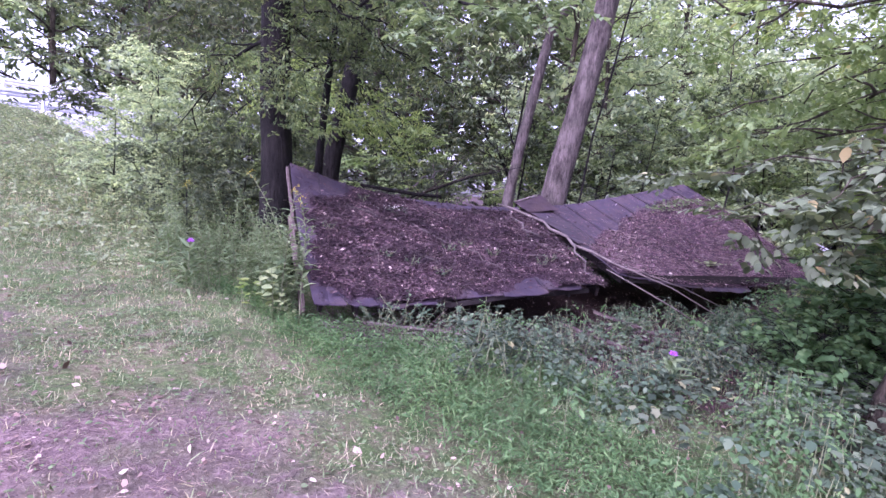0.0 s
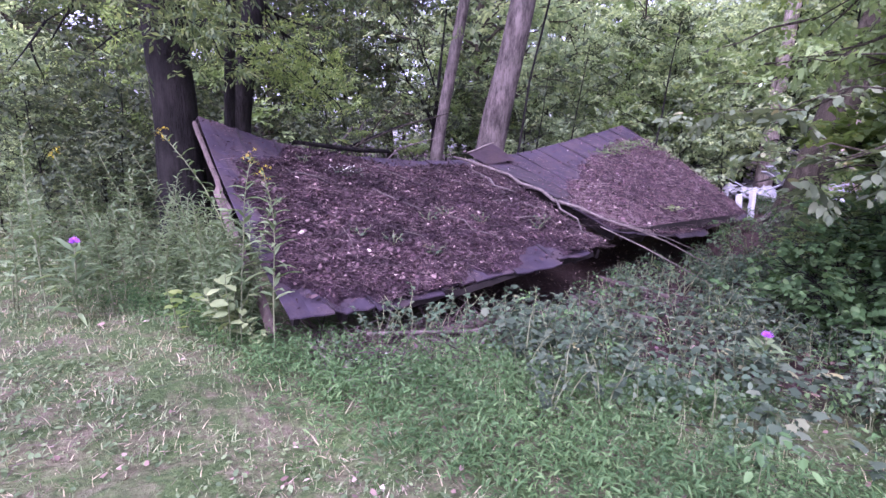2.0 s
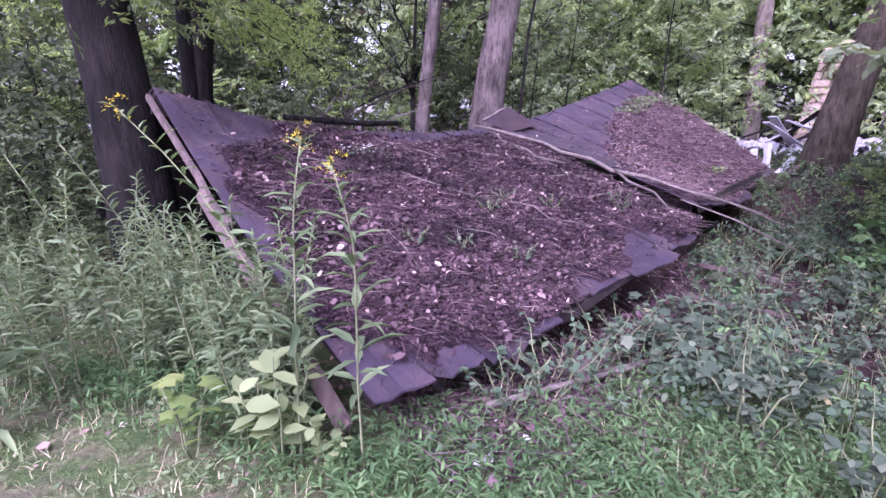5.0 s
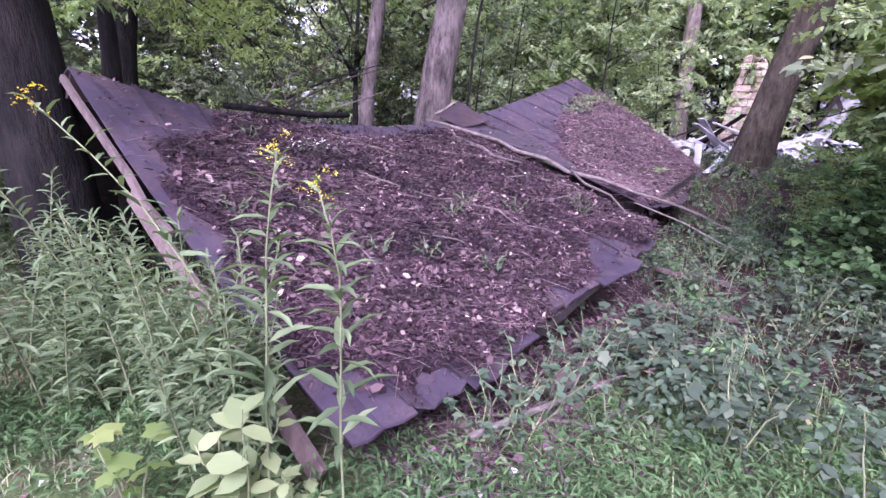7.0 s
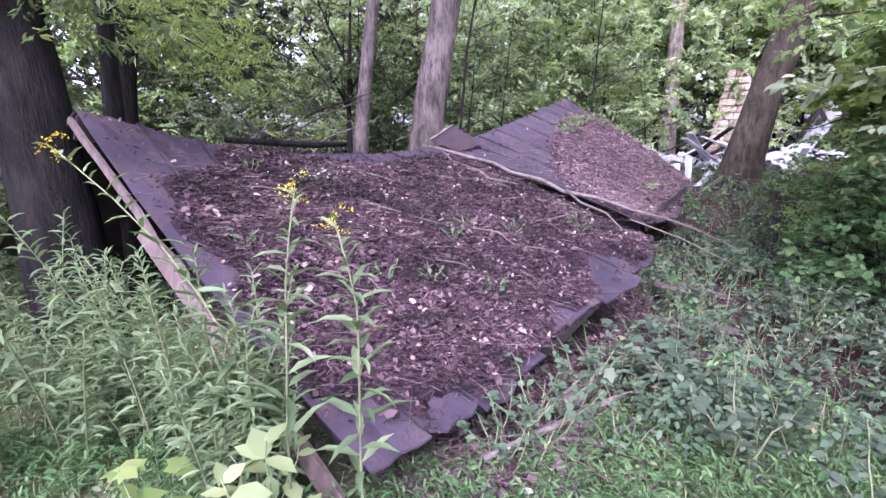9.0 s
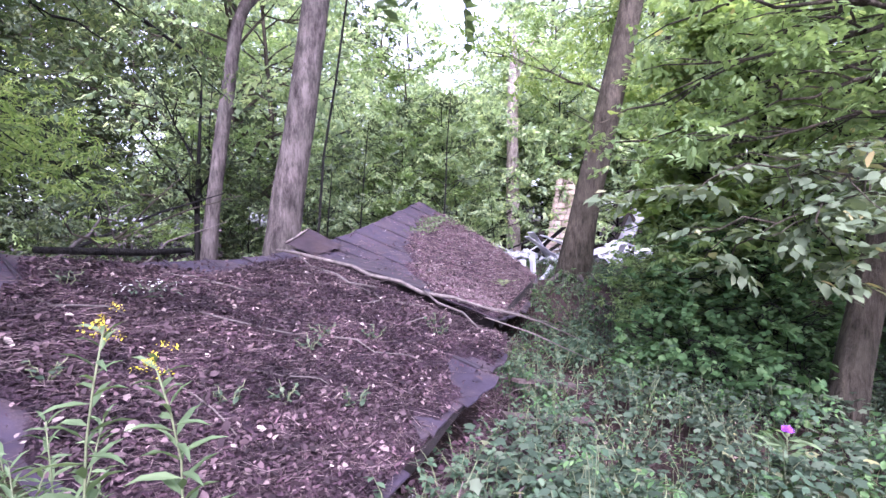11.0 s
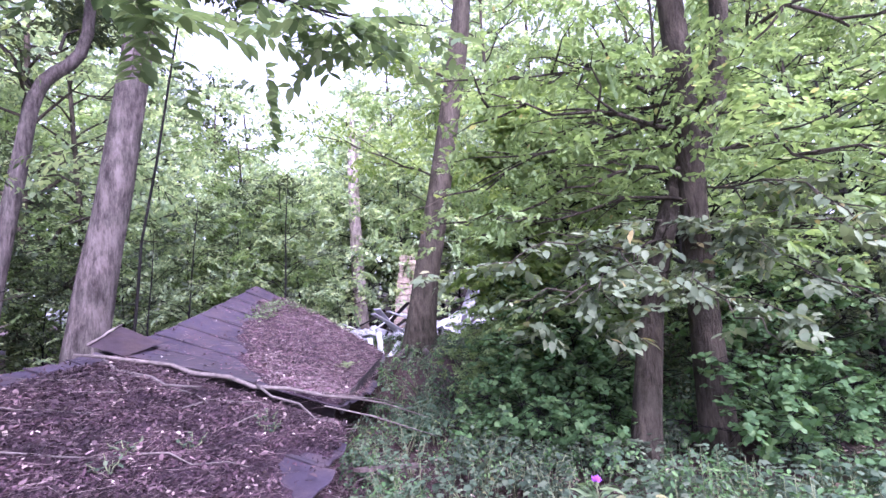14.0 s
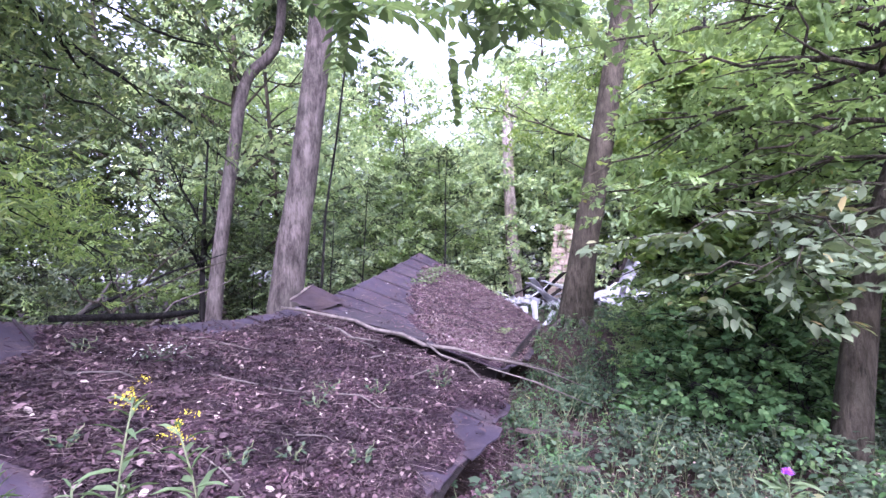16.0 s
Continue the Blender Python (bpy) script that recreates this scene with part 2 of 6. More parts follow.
def ground_mat():
    m, nt, b = material("woodland_ground", 0.95, 0, 0.1)
    n1 = noise_tex(nt, 28.0, 7.0, 0.75)
    n2 = noise_tex(nt, 0.9, 4.0)
    n3 = noise_tex(nt, 5.0, 4.0)
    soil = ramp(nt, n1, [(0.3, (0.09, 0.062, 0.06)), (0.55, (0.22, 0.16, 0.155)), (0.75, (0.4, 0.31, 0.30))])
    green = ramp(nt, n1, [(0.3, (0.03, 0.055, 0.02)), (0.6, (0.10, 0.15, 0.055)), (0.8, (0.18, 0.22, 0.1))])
    dark_att = nt.nodes.new("ShaderNodeAttribute")
    dark_att.attribute_name = "soil_dark"
    soil = mixc(nt, dark_att.outputs["Fac"], soil, ramp(nt, n1, [(0.3, (0.018, 0.012, 0.011)), (0.55, (0.06, 0.04, 0.036)), (0.78, (0.14, 0.10, 0.09))]))
    green = mixc(nt, ramp(nt, n3, [(0.45, (0, 0, 0)), (0.7, (1, 1, 1))]), green, ramp(nt, n1, [(0.3, (0.09, 0.075, 0.05)), (0.6, (0.22, 0.19, 0.13)), (0.8, (0.33, 0.29, 0.21))]))
    att = nt.nodes.new("ShaderNodeAttribute")
    att.attribute_name = "grassy"
    add = nt.nodes.new("ShaderNodeMath")
    add.operation = "MULTIPLY_ADD"
    nt.links.new(n3, add.inputs[0])
    add.inputs[1].default_value = 0.9
    nt.links.new(att.outputs["Fac"], add.inputs[2])
    sub = nt.nodes.new("ShaderNodeMapRange")
    nt.links.new(add.outputs[0], sub.inputs[0])
    sub.inputs[1].default_value, sub.inputs[2].default_value = 0.75, 1.1
    c = mixc(nt, sub.outputs[0], soil, green)
    c = mixc(nt, 1.0, c, ramp(nt, n2, [(0.3, (0.7, 0.7, 0.7)), (0.7, (1.2, 1.2, 1.15))]), "MULTIPLY")
    nt.links.new(c, b.inputs["Base Color"])
    bump(nt, b, n1, 0.9, 0.04)
    return m


M_GROUND = ground_mat()

# ---- geometry helpers ----
rng = np.random.default_rng(7)


def smooth(a, b, v):
    t = np.clip((v - a) / (b - a), 0, 1)
    return t * t * (3 - 2 * t)


def ground_z(x, y):
    """Height of the ground: a grassy verge that falls to the woods, and rises on the far side to the road."""
    x, y = np.asarray(x, float), np.asarray(y, float)
    u = (x - 0.7) * 0.9 + (y + 1) * 0.3
    z = 0.05 - 0.11 * np.clip(u, 0, 4.5) - 0.03 * np.clip(u, -6, 0)
    r = np.hypot(x - 3, y - 2)
    back = 0.25 * smooth(-2, 8, y)
    z = z + (back - z) * smooth(7, 16, r)
    z = z + 0.45 * np.exp(-((x - 11.6) ** 2 + (y - 4.4) ** 2) / 3.5)
    s, q = -0.5 * x + 0.86 * y, 0.86 * x + 0.5 * y
    z = z + np.minimum(0.19 * np.clip(s - 3.5, 0, None), 3.2) * (1 - smooth(-1.0, 4.5, q))
    z = z + 0.035 * np.sin(1.7 * x + 0.6 * y) * np.sin(1.3 * y - 0.5 * x) + 0.015 * np.sin(5.1 * x) * np.sin(4.3 * y + 1)
    return z


def add_mesh(name, verts, faces, mat, parent=None, label="", shade=False):
    me = bpy.data.meshes.new(name)
    me.from_pydata([tuple(v) for v in verts], [], [tuple(f) for f in faces])
    me.materials.append(mat)
    if shade:
        me.polygons.foreach_set("use_smooth", [True] * len(me.polygons))
    me.update()
    ob = new(name, me)
    if parent is not None:
        ob.parent = parent
    if label:
        ob["label"] = label
    return ob


def part(name, bm, mat, parent=None, label="", shade=False):
    me = bpy.data.meshes.new(name)
    bm.to_mesh(me)
    bm.free()
    me.materials.append(mat)
    if shade:
        me.polygons.foreach_set("use_smooth", [True] * len(me.polygons))
    ob = new(name, me)
    if parent is not None:
        ob.parent = parent
    if label:
        ob["label"] = label
    return ob


def root(name, x, y, z, label, category, group="", kind="", rz=0.0):
    e = new(name)
    e.empty_display_size = 0.1
    e.matrix_basis = pose(x, y, z, 0, 0, rz)
    return tagged(e, label, category, group, kind)


# Leaf outlines: verts and faces, along +y, about 1 long.
KITE = (np.array([(0, 0, 0), (0.25, 0.48, 0.06), (0, 1, -0.1), (-0.25, 0.48, 0.06)]), [(0, 1, 2), (0, 2, 3)])
LENS = (np.array([(0, 0, 0), (0.23, 0.28, 0.05), (0.21, 0.68, 0.02), (0, 1, -0.12), (-0.21, 0.68, 0.02), (-0.23, 0.28, 0.05)]), [(0, 1, 2, 3), (0, 3, 4, 5)])
OVAL = (np.array([(0, 0, 0), (0, 0.5, -0.02), (0, 1, -0.14), (0.24, 0.2, 0.03), (0.29, 0.6, 0.02), (-0.24, 0.2, 0.03), (-0.29, 0.6, 0.02)]),
        [(0, 3, 4, 1), (1, 4, 2), (0, 1, 6, 5), (1, 2, 6)])
LANCE = (np.array([(0, 0, 0), (0, 0.45, 0.06), (0, 1, -0.16), (0.085, 0.3, 0.06), (0.06, 0.7, 0.02), (-0.085, 0.3, 0.06), (-0.06, 0.7, 0.02)]),
         [(0, 3, 4, 1), (1, 4, 2), (0, 1, 6, 5), (1, 2, 6)])
LANCE_WIDE = (np.array([(0, 0, 0), (0.17, 0.4, 0.05), (0, 1, -0.14), (-0.17, 0.4, 0.05)]), [(0, 1, 2), (0, 2, 3)])
BLADE = (np.array([(-0.02, 0, 0), (0.02, 0, 0), (0.014, 0.6, 0.0), (-0.014, 0.6, 0.0), (0, 1, -0.18)]), [(0, 1, 2, 3), (3, 2, 4)])
LOBED_SMALL = (np.array([(0, 0, 0), (0.4, 0.2, -0.03), (0.34, 0.62, -0.04), (0, 1, -0.1), (-0.34, 0.62, -0.04), (-0.4, 0.2, -0.03)]), [(0, 1, 2, 3), (0, 3, 4, 5)])
LOBED = (np.array([(0, 0, 0), (0.38, 0.0, -0.05), (0.32, 0.3, 0.02), (0.5, 0.56, -0.06), (0.27, 0.66, 0.02), (0, 1, -0.1), (-0.27, 0.66, 0.02), (-0.5, 0.56, -0.06), (-0.32, 0.3, 0.02), (-0.38, 0.0, -0.05)]),
         [(0, 1, 2), (0, 2, 4), (2, 3, 4), (0, 4, 5), (0, 5, 6), (0, 6, 8), (6, 7, 8), (0, 8, 9)])
CHIP = (np.array([(-0.3, 0, 0.05), (0.25, 0.05, 0), (0.35, 0.6, 0.1), (0, 1, 0.02), (-0.3, 0.55, 0.12)]), [(0, 1, 2, 4), (4, 2, 3)])
STICK = (np.array([(-0.012, 0, 0), (0.012, 0, 0), (0, 0, 0.02), (-0.006, 1, 0.02), (0.006, 1, 0.02), (0, 1, 0.03)]),
         [(0, 1, 4, 3), (1, 2, 5, 4), (2, 0, 3, 5)])


def turns(yaw, pitch, roll):
    """Turn matrices: a leaf along +y is rolled about itself, lifted by pitch and swung to yaw."""
    cy, sy, cp, sp, cr, sr = np.cos(yaw), np.sin(yaw), np.cos(pitch), np.sin(pitch), np.cos(roll), np.sin(roll)
    o, i = np.zeros_like(cy), np.ones_like(cy)
    rz = np.stack([np.stack([cy, -sy, o], -1), np.stack([sy, cy, o], -1), np.stack([o, o, i], -1)], -2)
    rx = np.stack([np.stack([i, o, o], -1), np.stack([o, cp, -sp], -1), np.stack([o, sp, cp], -1)], -2)
    ry = np.stack([np.stack([cr, o, sr], -1), np.stack([o, i, o], -1), np.stack([-sr, o, cr], -1)], -2)
    return rz @ rx @ ry


def scatter(name, shape, pos, rot, size, mat, parent=None, label=""):
    """One mesh of many small pieces."""
    base, faces = shape
    pos, size = np.asarray(pos, float), np.asarray(size, float)
    n, k = len(pos), len(base)
    size = size[:, None, None] if size.ndim == 1 else size[:, None, :]
    verts = np.einsum("nij,nkj->nki", rot, base[None] * size) + pos[:, None]
    loops = np.concatenate([np.array(f) for f in faces])
    totals = np.array([len(f) for f in faces])
    loops = (loops[None] + (np.arange(n) * k)[:, None]).ravel()
    totals = np.tile(totals, n)
    me = bpy.data.meshes.new(name)
    me.vertices.add(n * k)
    me.vertices.foreach_set("co", verts.astype(np.float32).ravel())
    me.loops.add(len(loops))
    me.loops.foreach_set("vertex_index", loops.astype(np.int32))
    me.polygons.add(len(totals))
    me.polygons.foreach_set("loop_start", (np.cumsum(totals) - totals).astype(np.int32))
    me.materials.append(mat)
    me.update(calc_edges=True)
    me.validate()
    ob = new(name, me)
    if parent is not None:
        ob.parent = parent
    if label:
        ob["label"] = label
    return ob


def tube_data(points, radii, sides=8, wobble=0.0, gen=None):
    """Verts and faces of a tapered tube along points."""
    pts = [Vector(p) for p in points]
    verts, faces = [], []
    up = Vector((0.31, 0.2, 0.93))
    for i, p in enumerate(pts):
        d = (pts[min(i + 1, len(pts) - 1)] - pts[max(i - 1, 0)]).normalized()
        a = d.cross(up)
        a = (a if a.length > 0.05 else d.cross(Vector((1, 0, 0)))).normalized()
        c = d.cross(a)
        for k in range(sides):
            w = 2 * math.pi * k / sides
            r = radii[i] * (1 + (gen.uniform(-wobble, wobble) if gen is not None and wobble else 0))
            verts.append(p + (a * math.cos(w) + c * math.sin(w)) * r)
    for i in range(len(pts) - 1):
        for k in range(sides):
            j = (k + 1) % sides
            faces.append((i * sides + k, i * sides + j, (i + 1) * sides + j, (i + 1) * sides + k))
    faces.append(tuple(range(sides))[::-1])
    faces.append(tuple((len(pts) - 1) * sides + k for k in range(sides)))
    return verts, faces


def tubes(name, list_of, mat, parent=None, label="", sides=7, wobble=0.06, gen=None):
    verts, faces = [], []
    for points, radii in list_of:
        v, f = tube_data(points, radii, sides, wobble, gen if gen is not None else rng)
        o = len(verts)
        verts += v
        faces += [tuple(i + o for i in q) for q in f]
    return add_mesh(name, verts, faces, mat, parent, label, True)


def bent(a, b, n, sag, gen, jitter):
    """Points from a to b, bowed and jittered."""
    a, b = np.array(a, float), np.array(b, float)
    t = np.linspace(0, 1, n)[:, None]
    p = a + (b - a) * t + np.array([0, 0, 1.0]) * sag * np.sin(np.pi * t)
    p[1:-1] += gen.normal(0, jitter, (n - 2, 3))
    return p


def curve_at(keys, t):
    """A smooth line through keys of (t, x, y, z)."""
    k = np.array(keys, float)
    t = np.asarray(t, float)
    i = np.clip(np.searchsorted(k[:, 0], t) - 1, 0, len(k) - 2)
    slope = np.gradient(k[:, 1:], k[:, 0], axis=0)
    h = (k[i + 1, 0] - k[i, 0])[..., None]
    s = ((t - k[i, 0]) / (k[i + 1, 0] - k[i, 0]))[..., None]
    return ((2 * s**3 - 3 * s**2 + 1) * k[i, 1:] + (s**3 - 2 * s**2 + s) * h * slope[i]
            + (-2 * s**3 + 3 * s**2) * k[i + 1, 1:] + (s**3 - s**2) * h * slope[i + 1])


# ---- ground ----


def build_ground():
    grow = [0.16 * 1.13**k for k in range(1, 60)]
    out = np.cumsum(grow)
    out = out[out < 420]
    xs = np.concatenate([-4 - out[::-1], np.arange(-4, 12.01, 0.16), 12 + out])
    ys = np.concatenate([-6 - out[::-1], np.arange(-6, 8.01, 0.16), 8 + out])
    X, Y = np.meshgrid(xs, ys)
    Z = ground_z(X, Y) + 0.012 * rng.normal(size=X.shape) * (np.hypot(X - 3, Y) < 9)
    n, m = X.shape
    verts = np.stack([X, Y, Z], -1).reshape(-1, 3)
    i = np.arange(n * m).reshape(n, m)
    faces = np.stack([i[:-1, :-1], i[:-1, 1:], i[1:, 1:], i[1:, :-1]], -1).reshape(-1, 4)
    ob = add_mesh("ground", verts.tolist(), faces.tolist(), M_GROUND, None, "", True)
    a = ob.data.attributes.new("grassy", "FLOAT", "POINT")
    a.data.foreach_set("value", grassy(X, Y).ravel().astype(np.float32))
    # the soil turns darker brown towards the trees
    a = ob.data.attributes.new("soil_dark", "FLOAT", "POINT")
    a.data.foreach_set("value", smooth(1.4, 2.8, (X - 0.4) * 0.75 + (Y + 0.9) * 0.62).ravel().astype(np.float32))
    return tagged(ob, "uneven grassy verge with bare soil falling to woodland", "ground", "", "structure")


def grassy(x, y):
    """How far grass covers the soil: bare where feet tread, and in the shade of the trees."""
    tread = (x * 0.52 + y * 0.85) + 0.45 + 0.5 * np.sin(2.1 * x + 1.3 * np.sin(1.7 * y)) * np.sin(1.9 * y + 0.4) + 0.35 * np.sin(5.3 * x + 1.0) * np.sin(4.7 * y + np.sin(3 * x))
    wood = smooth(2.6, 4.6, (x - 0.5) * 0.8 + (y + 0.6) * 0.7)
    left = smooth(0.5, -2.0, x - 0.15 * y)
    return np.clip(0.25 + 0.75 * smooth(-1.3, 1.2, tread), 0, 1) * np.clip(1 - 0.85 * wood + left, 0, 1)


build_ground()

# ---- the collapsed roof ----
RIDGE = [(0, 0.60, 3.86, 1.73), (0.2, 1.35, 4.15, 1.50), (0.4, 2.15, 4.45, 1.33), (0.62, 3.05, 4.78, 1.27), (0.85, 4.05, 5.0, 1.24), (1, 4.75, 5.4, 1.26)]
MID = [(0, 0.93, 2.45, 0.92), (0.2, 1.62, 2.62, 0.72), (0.4, 2.35, 2.85, 0.68), (0.62, 3.2, 3.1, 0.72), (0.85, 4.3, 3.5, 0.76), (1, 5.05, 3.75, 0.74)]
EAVE = [(0, 1.33, 0.98, 0.20), (0.2, 1.95, 1.10, 0.17), (0.4, 2.55, 1.28, 0.17), (0.62, 3.3, 1.52, 0.24), (0.85, 4.5, 1.82, 0.33), (1, 5.15, 2.2, 0.30)]
R_TOP = [(0, 4.85, 5.5, 1.25), (0.3, 6.15, 6.0, 1.40), (0.65, 7.85, 6.6, 1.74), (1, 9.46, 7.21, 2.07)]
R_MID = [(0, 5.2, 3.98, 0.885), (0.3, 6.55, 4.6, 0.86), (0.65, 8.55, 5.4, 1.05), (1, 10.6, 6.3, 1.18)]
R_LOW = [(0, 5.47, 2.52, 0.45), (0.3, 7.1, 3.2, 0.20), (0.65, 9.2, 4.2, 0.06), (1, 11.6, 5.35, 0.17)]


def left_at(u, v):
    a, b, c = curve_at(RIDGE, u), curve_at(MID, u), curve_at(EAVE, u)
    v = np.asarray(v)[..., None]
    return a * (1 - v) * (1 - 2 * v) + b * 4 * v * (1 - v) + c * v * (2 * v - 1)


def right_at(u, v):
    a, b, c = curve_at(R_TOP, u), curve_at(R_MID, u), curve_at(R_LOW, u)
    v = np.asarray(v)[..., None]
    return a * (1 - v) * (1 - 2 * v) + b * 4 * v * (1 - v) + c * v * (2 * v - 1)


def sheet(name, surface, u0, u1, v0, v1, nu, nv, thick, mat, parent, lift=0.0, ragged=0.0, rib=0.0, gen=rng):
    """A roofing sheet with thickness, raised at its u0 edge as a seam."""
    u = np.linspace(u0, u1, nu)
    v = np.linspace(v0, v1, nv)
    U, V = np.meshgrid(u, v, indexing="ij")
    if ragged:
        V = V.copy()
        V[:, -1] += gen.uniform(-ragged, ragged, nu)
        V[:, 0] += gen.uniform(-ragged * 0.3, ragged * 0.3, nu)
    P = surface(U, V)
    P[..., 2] += lift + gen.normal(0, 0.006, U.shape)
    if rib:
        P[0, :, 2] += rib
    top = P.reshape(-1, 3)
    low = top - np.array([0, 0, thick])
    n = len(top)
    i = np.arange(n).reshape(nu, nv)
    f = [(a, b, c, d) for a, b, c, d in zip(i[:-1, :-1].ravel(), i[1:, :-1].ravel(), i[1:, 1:].ravel(), i[:-1, 1:].ravel())]
    faces = f + [(a + n, d + n, c + n, b + n) for a, b, c, d in f]
    edge = list(i[0, :]) + list(i[1:, -1]) + list(i[-1, -2::-1]) + list(i[-2:0:-1, 0])
    for a, b in zip(edge, edge[1:] + edge[:1]):
        faces.append((a, b, b + n, a + n))
    return add_mesh(name, np.concatenate([top, low]).tolist(), [tuple(int(k) for k in q) for q in faces], mat, parent, "", False)


def plank(name, a, b, width, thick, mat, parent, label="", gen=rng, roll=0.0):
    """A rough-sawn board from a to b."""
    a, b = Vector(a), Vector(b)
    d = (b - a).normalized()
    side = d.cross(Vector((0, 0, 1))).normalized()
    side = (Matrix.Rotation(roll, 3, d) @ side).normalized()
    up = side.cross(d)
    bm = bmesh.new()
    rows = []
    for k in range(7):
        p = a + (b - a) * (k / 6)
        w, h = width / 2 * gen.uniform(0.93, 1.04), thick / 2
        off = side * gen.normal(0, 0.006) + up * gen.normal(0, 0.005)
        ring = [(-w, -h), (-w * 0.4, -h * 1.1), (w, -h), (w, h * 0.8), (w * 0.9, h), (-w * 0.9, h), (-w, h * 0.8)]
        rows.append([bm.verts.new(p + off + side * s + up * t) for s, t in ring])
    for r, s in zip(rows, rows[1:]):
        for k in range(7):
            bm.faces.new((r[k], r[(k + 1) % 7], s[(k + 1) % 7], s[k]))
    bm.faces.new(rows[0][::-1])
    bm.faces.new(rows[-1])
    return part(name, bm, mat, parent, label)


def build_roof():
    r = root("collapsed_roof", 0, 0, 0, "collapsed shed roof of purple-brown sheets under dead leaves", "roof")
    edges = np.linspace(0, 1, 10)
    for k in range(9):
        sheet("roof_panel", left_at, edges[k] + 0.002, edges[k + 1] - 0.001, 0.0 + rng.uniform(0, 0.012), (1.0, 1.0, 1.01, 1.0, 0.985, 1.0, 1.02, 1.0, 0.97)[k], 5, 13, 0.012,
              M_PANEL, r, 0.004 * (k % 2), 0.006, 0.004)
        if k:
            sheet("seam", left_at, edges[k] - 0.004, edges[k] + 0.004, 0.004, 0.99, 3, 13, 0.02, M_PANEL_DARK, bpy.data.objects[f"roof_panel.{k:03d}"], 0.018)
    edges = np.linspace(0, 1, 9)
    for k in range(8):
        sheet("roof_panel", right_at, edges[k] + 0.002, edges[k + 1] - 0.001, 0.0, 1 + rng.uniform(-0.02, 0.02), 4, 10, 0.012, M_PANEL, r, 0.004 * (k % 2), 0.008, 0.008)
        if k:
            sheet("seam", right_at, edges[k] - 0.005, edges[k] + 0.005, 0.004, 0.98, 3, 10, 0.025, M_PANEL_DARK, bpy.data.objects[f"roof_panel.{9 + k:03d}"], 0.022)
    # the dark sheet laid bare beside the gap
    sheet("bare_sheet", right_at, -0.012, 0.11, 0.21, 0.66, 5, 8, 0.012, M_PANEL_DARK, r, 0.03, 0.012)["label"] = "bare dark roofing sheet"
    # the torn flap on the ridge
    flap = bmesh.new()
    corners = [(4.70, 5.49, 1.35), (5.36, 5.80, 1.54), (5.57, 5.28, 1.27), (4.90, 5.10, 1.185)]
    rows = []
    for i in range(6):
        row = []
        for j in range(6):
            s, t = i / 5, j / 5
            p = Vector(corners[0]) * (1 - s) * (1 - t) + Vector(corners[1]) * s * (1 - t) + Vector(corners[2]) * s * t + Vector(corners[3]) * (1 - s) * t
            p += Vector((rng.normal(0, 0.008), rng.normal(0, 0.008), rng.normal(0, 0.004)))
            row.append(flap.verts.new(p))
        rows.append(row)
    for i in range(5):
        for j in range(5):
            flap.faces.new((rows[i][j], rows[i + 1][j], rows[i + 1][j + 1], rows[i][j + 1]))
    bmesh.ops.solidify(flap, geom=flap.faces[:], thickness=0.015)
    part("torn_flap", flap, M_FLAP, r, "torn, curled flap of roofing sheet")
    tubes("split_edge", [(bent((4.70, 5.47, 1.365), (5.36, 5.79, 1.56), 6, 0.0, rng, 0.006), [0.012, 0.014, 0.013, 0.012, 0.010, 0.006])], M_BARK_PALE, r, "pale split edge of the flap", 6, 0.1)
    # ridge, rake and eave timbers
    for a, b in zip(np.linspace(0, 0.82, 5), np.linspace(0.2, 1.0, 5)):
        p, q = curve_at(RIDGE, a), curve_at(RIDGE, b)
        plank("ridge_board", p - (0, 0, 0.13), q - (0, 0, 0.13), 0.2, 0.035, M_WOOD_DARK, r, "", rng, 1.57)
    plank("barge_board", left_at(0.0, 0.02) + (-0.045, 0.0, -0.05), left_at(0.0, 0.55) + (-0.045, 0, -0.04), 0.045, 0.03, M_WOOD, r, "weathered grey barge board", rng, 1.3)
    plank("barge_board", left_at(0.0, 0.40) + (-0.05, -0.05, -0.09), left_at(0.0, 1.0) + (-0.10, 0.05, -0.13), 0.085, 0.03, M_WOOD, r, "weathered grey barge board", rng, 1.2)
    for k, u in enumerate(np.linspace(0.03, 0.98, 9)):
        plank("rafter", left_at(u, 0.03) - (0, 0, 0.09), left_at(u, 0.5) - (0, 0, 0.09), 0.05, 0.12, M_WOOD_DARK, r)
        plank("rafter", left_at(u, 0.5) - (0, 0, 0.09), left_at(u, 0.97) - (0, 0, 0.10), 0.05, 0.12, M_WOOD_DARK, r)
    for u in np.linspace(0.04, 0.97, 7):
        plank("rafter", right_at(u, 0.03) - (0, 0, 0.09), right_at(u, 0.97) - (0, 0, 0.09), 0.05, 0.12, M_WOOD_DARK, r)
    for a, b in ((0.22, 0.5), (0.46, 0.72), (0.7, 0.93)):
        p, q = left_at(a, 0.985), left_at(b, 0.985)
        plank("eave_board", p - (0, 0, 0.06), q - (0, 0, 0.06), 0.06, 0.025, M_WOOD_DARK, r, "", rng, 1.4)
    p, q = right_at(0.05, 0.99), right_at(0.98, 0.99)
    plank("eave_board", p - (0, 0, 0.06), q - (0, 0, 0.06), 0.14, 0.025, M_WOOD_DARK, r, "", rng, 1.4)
    plank("barge_board", right_at(1.0, 0.01) + (0.04, 0.02, -0.05), right_at(1.0, 0.99) + (0.04, 0.02, -0.06), 0.14, 0.03, M_WOOD_DARK, r, "", rng, 1.4)
